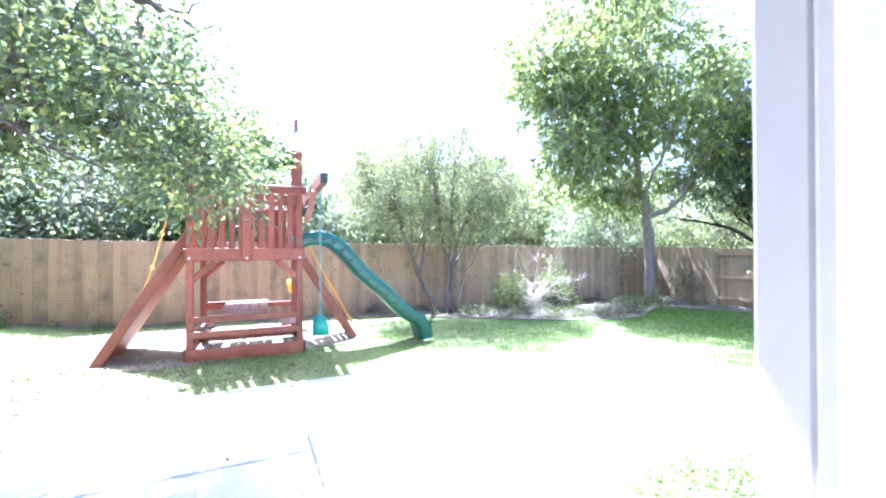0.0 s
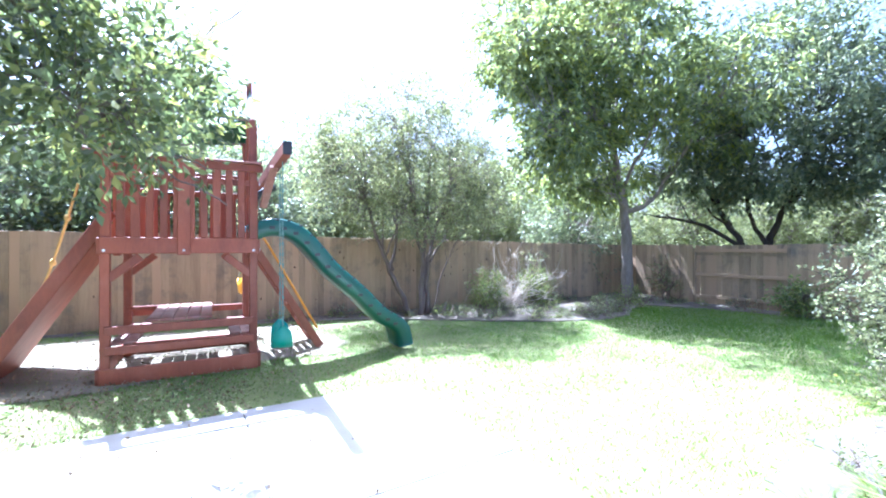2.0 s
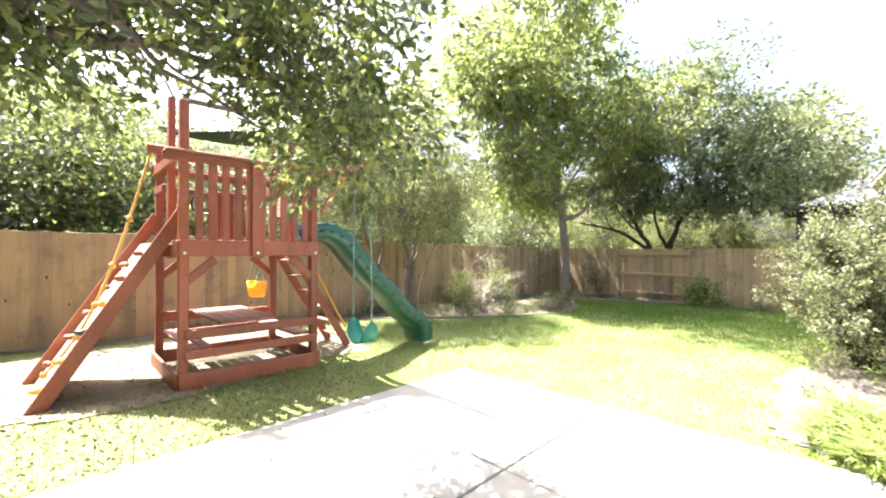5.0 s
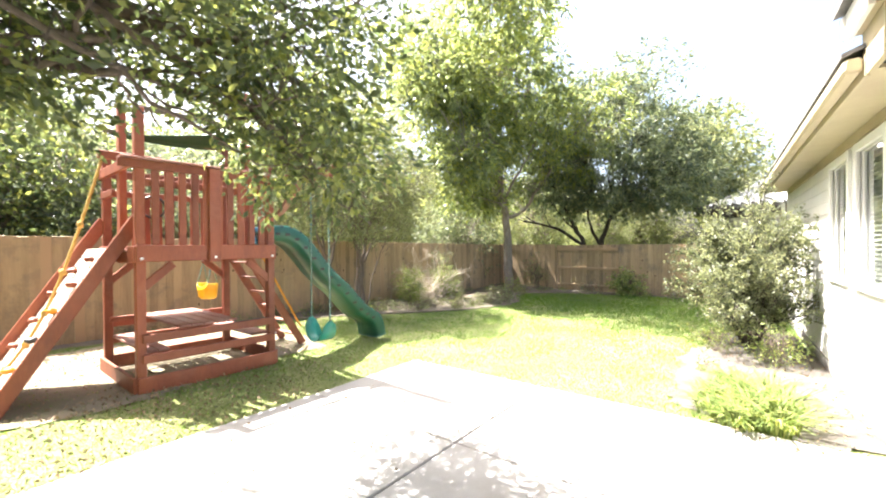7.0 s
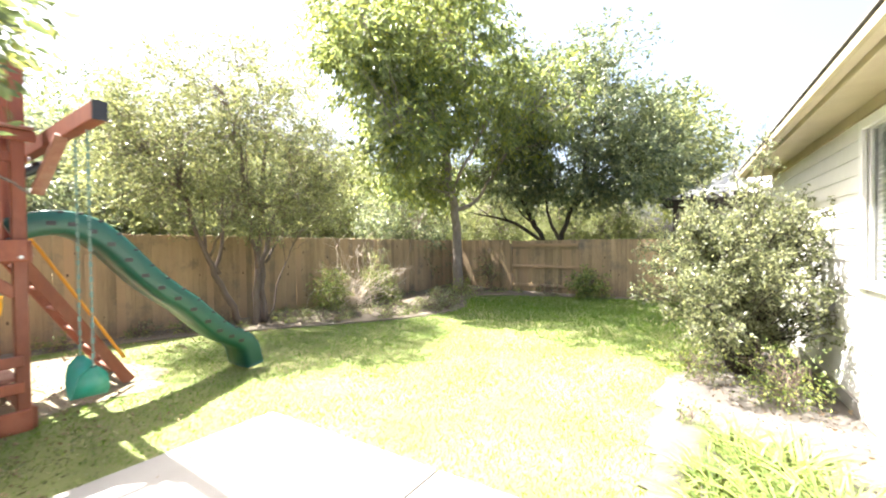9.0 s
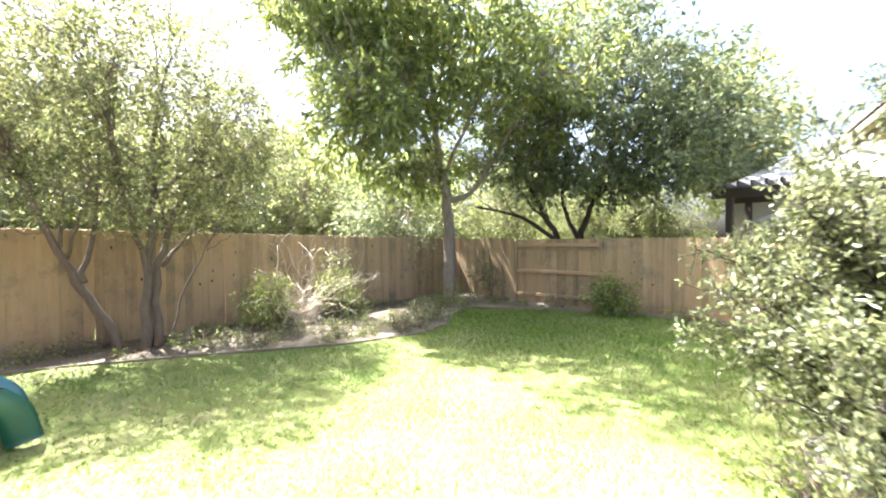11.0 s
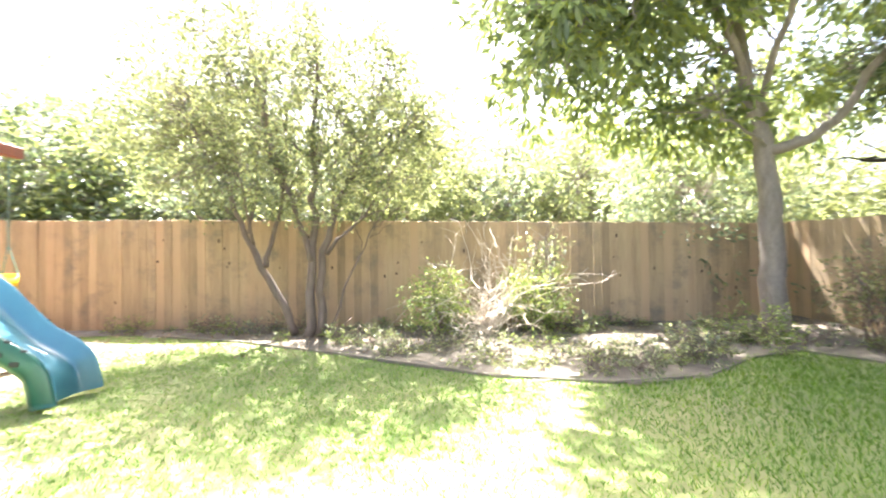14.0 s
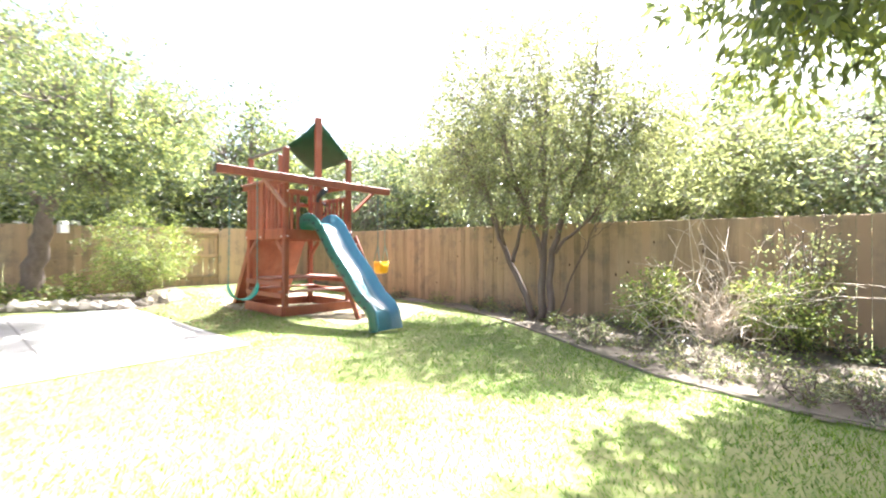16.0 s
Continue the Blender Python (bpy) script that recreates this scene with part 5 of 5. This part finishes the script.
def strap_clump(name, x, y, n, h, mat, seed, label, r=0.2):
    """Arching strap leaves from one crown."""
    rng = np.random.default_rng(seed)
    root = thing(name, x, y, ground_z(x, y), 0, label, "plant", "strap-leaved clumps in the house bed")
    s = Shape()
    for k in range(n):
        a, rr = rng.uniform(0, 6.28), r * math.sqrt(rng.uniform(0, 1))
        b = Vector((rr * math.cos(a), rr * math.sin(a), 0))
        a2 = a + rng.normal() * 0.5
        out = Vector((math.cos(a2), math.sin(a2), 0))
        L, w = h * rng.uniform(0.7, 1.3), rng.uniform(0.006, 0.011)
        side_v = Vector((-out.y, out.x, 0)) * w
        pts = [b + out * L * 0.9 * t * t + Vector((0, 0, L * (t * 1.15 - 0.65 * t * t))) for t in (0, 0.35, 0.7, 1)]
        n0 = len(s.v)
        for i, p in enumerate(pts):
            wd = (1, 1, 0.8, 0.1)[i]
            s.v += [tuple(p - side_v * wd), tuple(p + side_v * wd)]
        s.f += [(n0 + 2 * i, n0 + 2 * i + 1, n0 + 2 * i + 3, n0 + 2 * i + 2) for i in range(3)]
    part("leaves", s, mat, root)
    return root


for i, (x, y, h) in enumerate([(2.45, 1.62, 0.42), (2.7, 1.85, 0.4), (2.95, 1.6, 0.46), (3.2, 1.95, 0.38), (3.5, 1.75, 0.42), (2.6, 2.15, 0.3), (3.75, 2.1, 0.32), (3.05, 2.2, 0.3), (2.35, 1.9, 0.3)]):
    strap_clump("strap_leaf_plant", x, y, 110, h, "leaf_bright", 200 + i, "yellow-green strap-leaved clump in dry mulch", 0.16)

# ---- rocks, edging, small things ----
rngr = random.Random(3)
for i in range(13):
    t = i / 12
    x, y = (-4.95 + 1.1 * t, 3.2 + 2.7 * t) if t < 0.85 else (-4.0 - 0.5 * (t - 0.85) * 6, 5.5 + 6 * (t - 0.85))
    sx = rngr.uniform(0.14, 0.24)
    r = Shape().blob((0, 0, 0.06), (sx, sx * rngr.uniform(0.7, 0.9), rngr.uniform(0.10, 0.17)), 0.55, i, 7, 10)
    ob = part("border_rock", r, "rock", smooth=False)
    ob.matrix_basis = pose(x, y, ground_z(x, y), 0, 0, rngr.uniform(0, 360))
    tagged(ob, "rough pale limestone rock edging the bed", "rock", "rocks along the left bed")
edge_line = BACK_BED[1:10]
ed = thing("bed_edging", 0, 0, 0, 0, "low dark weathered timber edging along the bed", "edging", kind="structure")
for (x0, y0), (x1, y1) in zip(edge_line, edge_line[1:]):
    part("edging_board", Shape().beam((x0, y0 - 0.03, ground_z(x0, y0) + 0.006), (x1, y1 - 0.03, ground_z(x1, y1) + 0.002), 0.028, 0.055, 0.008), "edging", ed)
bh = thing("birdhouse", -5.15, 4.45, 1.72, 20, "small white birdhouse hanging beneath the oak", "birdhouse")
part("box", Shape().add([(-0.09, -0.08, 0), (0.09, -0.08, 0), (0.09, 0.08, 0), (-0.09, 0.08, 0), (-0.09, -0.08, 0.2), (0.09, -0.08, 0.2), (0.09, 0.08, 0.2), (-0.09, 0.08, 0.2), (0, -0.08, 0.29), (0, 0.08, 0.29)],
                        [(3, 2, 1, 0), (0, 1, 5, 8, 4), (2, 3, 7, 9, 6), (1, 2, 6, 5), (3, 0, 4, 7), (4, 8, 9, 7), (8, 5, 6, 9)]), "white_trim", bh)
part("hanging_wire", Shape().tube([(0, 0, 0.29), (0.01, 0, 0.9), (0.0, 0, 1.6)], 0.004, 5), "black", bh)
lit = np.random.default_rng(12)
spec = np.stack([lit.normal(-0.4, 1.1, 170), lit.normal(4.9, 0.8, 170), np.full(170, -0.074)], 1)
spec = spec[(spec[:, 1] < 5.7 + 0.07 * spec[:, 0]) & (spec[:, 0] < 1.9)]
tagged(part("fallen_leaves", leaf_mesh("fallen_leaves", "leaf_litter", spec, 0.035, lit, droop=-0.05, ratio=0.6), "leaf_litter"), "scattered dry leaves on the concrete patio", "leaves", kind="stuff")
px = lit.uniform([2.0, 0.9], [8.0, 2.9], (1100, 2))
px = np.array([p for p in px if p[1] < 1.9 + 0.25 * min(p[0] - 2, 3.6)])
bl = np.concatenate([px, lit.uniform([1.0, 9.6], [12.4, 11.2], (2600, 2)), lit.uniform([-4.2, 6.4], [1.6, 10.4], (1500, 2))])
bz = np.array([ground_z(a, b) + 0.03 for a, b in bl])
tagged(part("bed_litter", leaf_mesh("bed_litter", "leaf_litter", np.column_stack([bl, bz]), 0.042, lit, droop=0.0, ratio=0.5), "leaf_litter"), "dry leaf litter and bark chips on the beds", "litter", kind="stuff")

wx = np.concatenate([lit.normal([-2.6, 6.1], [1.1, 0.45], (1500, 2)), lit.normal([-0.6, 6.4], [0.9, 0.35], (900, 2)), lit.normal([-3.0, 8.6], [0.9, 1.2], (500, 2))])
wx = wx[(wx[:, 1] > 5.82 + 0.07 * wx[:, 0]) & (wx[:, 0] > -4.8)]
centre = wx[lit.integers(0, len(wx), 4200)] + lit.normal(size=(4200, 2)) * 0.05
centre = centre[centre[:, 1] > 5.86 + 0.07 * centre[:, 0]]
wz = np.array([ground_z(a, b) + 0.012 for a, b in centre])
tagged(part("lawn_weeds", leaf_mesh("lawn_weeds", "leaf_bush", np.column_stack([centre, wz]), 0.026, lit, droop=-0.8, ratio=0.55), "leaf_bright"), "low broad-leaved weeds in the thin lawn", "weeds", kind="stuff")
dx = lit.uniform([-4.6, 5.5], [0.2, 7.4], (1500, 2))
dx = dx[dx[:, 1] > 5.86 + 0.07 * dx[:, 0]]
dz = np.array([ground_z(a, b) + 0.022 for a, b in dx])
tagged(part("dry_leaves", leaf_mesh("dry_leaves", "leaf_litter", np.column_stack([dx, dz]), 0.045, lit, droop=0.0, ratio=0.55), "leaf_litter"), "dry fallen leaves on the thin lawn", "leaves", kind="stuff")

# ---- neighbour's house and pergola beyond the side fence ----
nb = thing("neighbour_house", 18.0, 4.6, 0, -6, "pale stucco neighbouring house with a light grey roof", "house")
part("wall", Shape().box(0, -10, -0.2, 9, -0.1, 3.1), "stucco", nb)
part("roof", Shape().add([(-0.5, -10.5, 3.05), (9.5, -10.5, 3.05), (9.5, 0.4, 3.05), (-0.5, 0.4, 3.05), (3.5, -6, 5.7), (5.5, -6, 5.7), (3.5, -3.6, 5.7), (5.5, -3.6, 5.7), (-0.5, -10.5, 2.95), (9.5, -10.5, 2.95), (9.5, 0.4, 2.95), (-0.5, 0.4, 2.95)],
                         [(0, 1, 5, 4), (1, 2, 7, 5), (2, 3, 6, 7), (3, 0, 4, 6), (4, 5, 7, 6), (8, 11, 10, 9), (0, 8, 9, 1), (1, 9, 10, 2), (2, 10, 11, 3), (3, 11, 8, 0)]), "grey_roof", nb)
part("window", Shape().box(-0.04, -4.4, 0.9, -0.01, -2.8, 2.2), "dark_room", nb)
pg = thing("pergola", 15.4, 4.3, 0, -6, "dark brown timber pergola beyond the side fence", "pergola")
for x in (0.1, 2.2):
    for y in (-0.1, -3.6):
        part("post", Shape().box(x - 0.08, y - 0.08, -0.1, x + 0.08, y + 0.08, 2.75, 0.01), "pergola", pg)
    part("beam", Shape().box(x - 0.06, -3.9, 2.75, x + 0.06, 0.3, 3.0, 0.01), "pergola", pg)
for k in range(15):
    part("rafter", Shape().box(-0.3, -3.8 + k * 0.285, 3.0, 2.6, -3.75 + k * 0.285, 3.14, 0.006), "pergola", pg)
um = thing("patio_umbrella", 16.4, 2.6, 0, 0, "closed-over grey canvas patio umbrella under the pergola", "umbrella")
part("pole", Shape().tube([(0, 0, -0.1), (0, 0, 2.6)], 0.025, 8), "pergola", um)
cv = Shape()
for k in range(8):
    a, b = 2 * math.pi * k / 8, 2 * math.pi * (k + 1) / 8
    n0 = len(cv.v)
    cv.v += [(0, 0, 2.62), (1.4 * math.cos(a), 1.4 * math.sin(a), 2.1), (1.4 * math.cos(b), 1.4 * math.sin(b), 2.1), (0, 0, 2.55)]
    cv.f += [(n0, n0 + 1, n0 + 2), (n0 + 3, n0 + 2, n0 + 1)]
part("canopy", cv, "umbrella", um)

# ---- lawn blades ----
def in_outline(x, y, outline):
    hit = np.zeros(len(x), bool)
    for (x0, y0), (x1, y1) in zip(outline, outline[1:] + outline[:1]):
        if y0 != y1:
            hit ^= ((y0 > y) != (y1 > y)) & (x < (x1 - x0) * (y - y0) / (y1 - y0) + x0)
    return hit


rngg = np.random.default_rng(77)
gx, gy = rngg.uniform(-5.9, 12.5, 330000), rngg.uniform(1.0, 11.2, 330000)
keep = ~in_outline(gx, gy, BACK_BED) & ~in_outline(gx, gy, HOUSE_BED) & ~in_outline(gx, gy, LEFT_BED)
px, py = gx - 1.97, gy - 6.03
keep &= ~((px * 0.99756 + py * 0.06976 < 0.0) & (py * 0.99756 - px * 0.06976 < 0.0)) & (gx > -5.9)
bare = in_outline(gx, gy, TOWER_DIRT)
keep &= ~(bare & (rngg.uniform(0, 1, len(gx)) < 0.62))
thin = (gx < 0.5) & (gy > 5.9) & (rngg.uniform(0, 1, len(gx)) < 0.35)
keep &= ~thin
gx, gy = gx[keep], gy[keep]
n = len(gx)
gz = np.array([ground_z(a, b) for a, b in zip(gx, gy)])
ang, hgt = rngg.uniform(0, 6.283, n), rngg.uniform(0.014, 0.040, n) * (1 + 0.9 * np.clip((gx - 7.2) / 2.0, 0, 1))
lean = rngg.normal(0, 0.032, (n, 2))
wd = rngg.uniform(0.003, 0.0055, n)
v = np.empty((n, 3, 3))
v[:, 0] = np.column_stack([gx - np.cos(ang) * wd, gy - np.sin(ang) * wd, gz - 0.005])
v[:, 1] = np.column_stack([gx + np.cos(ang) * wd, gy + np.sin(ang) * wd, gz - 0.005])
v[:, 2] = np.column_stack([gx + lean[:, 0], gy + lean[:, 1], gz + hgt])
gm = bpy.data.meshes.new("lawn_grass")
gm.vertices.add(3 * n)
gm.vertices.foreach_set("co", v.ravel())
gm.loops.add(3 * n)
gm.loops.foreach_set("vertex_index", np.arange(3 * n, dtype=np.int32))
gm.polygons.add(n)
gm.polygons.foreach_set("loop_start", np.arange(0, 3 * n, 3, dtype=np.int32))
gm.polygons.foreach_set("loop_total", np.full(n, 3, dtype=np.int32))
gm.materials.append(M["blade"])
gm.update(calc_edges=True)
tagged(new("lawn_grass", gm), "short green lawn grass blades", "grass", kind="stuff")
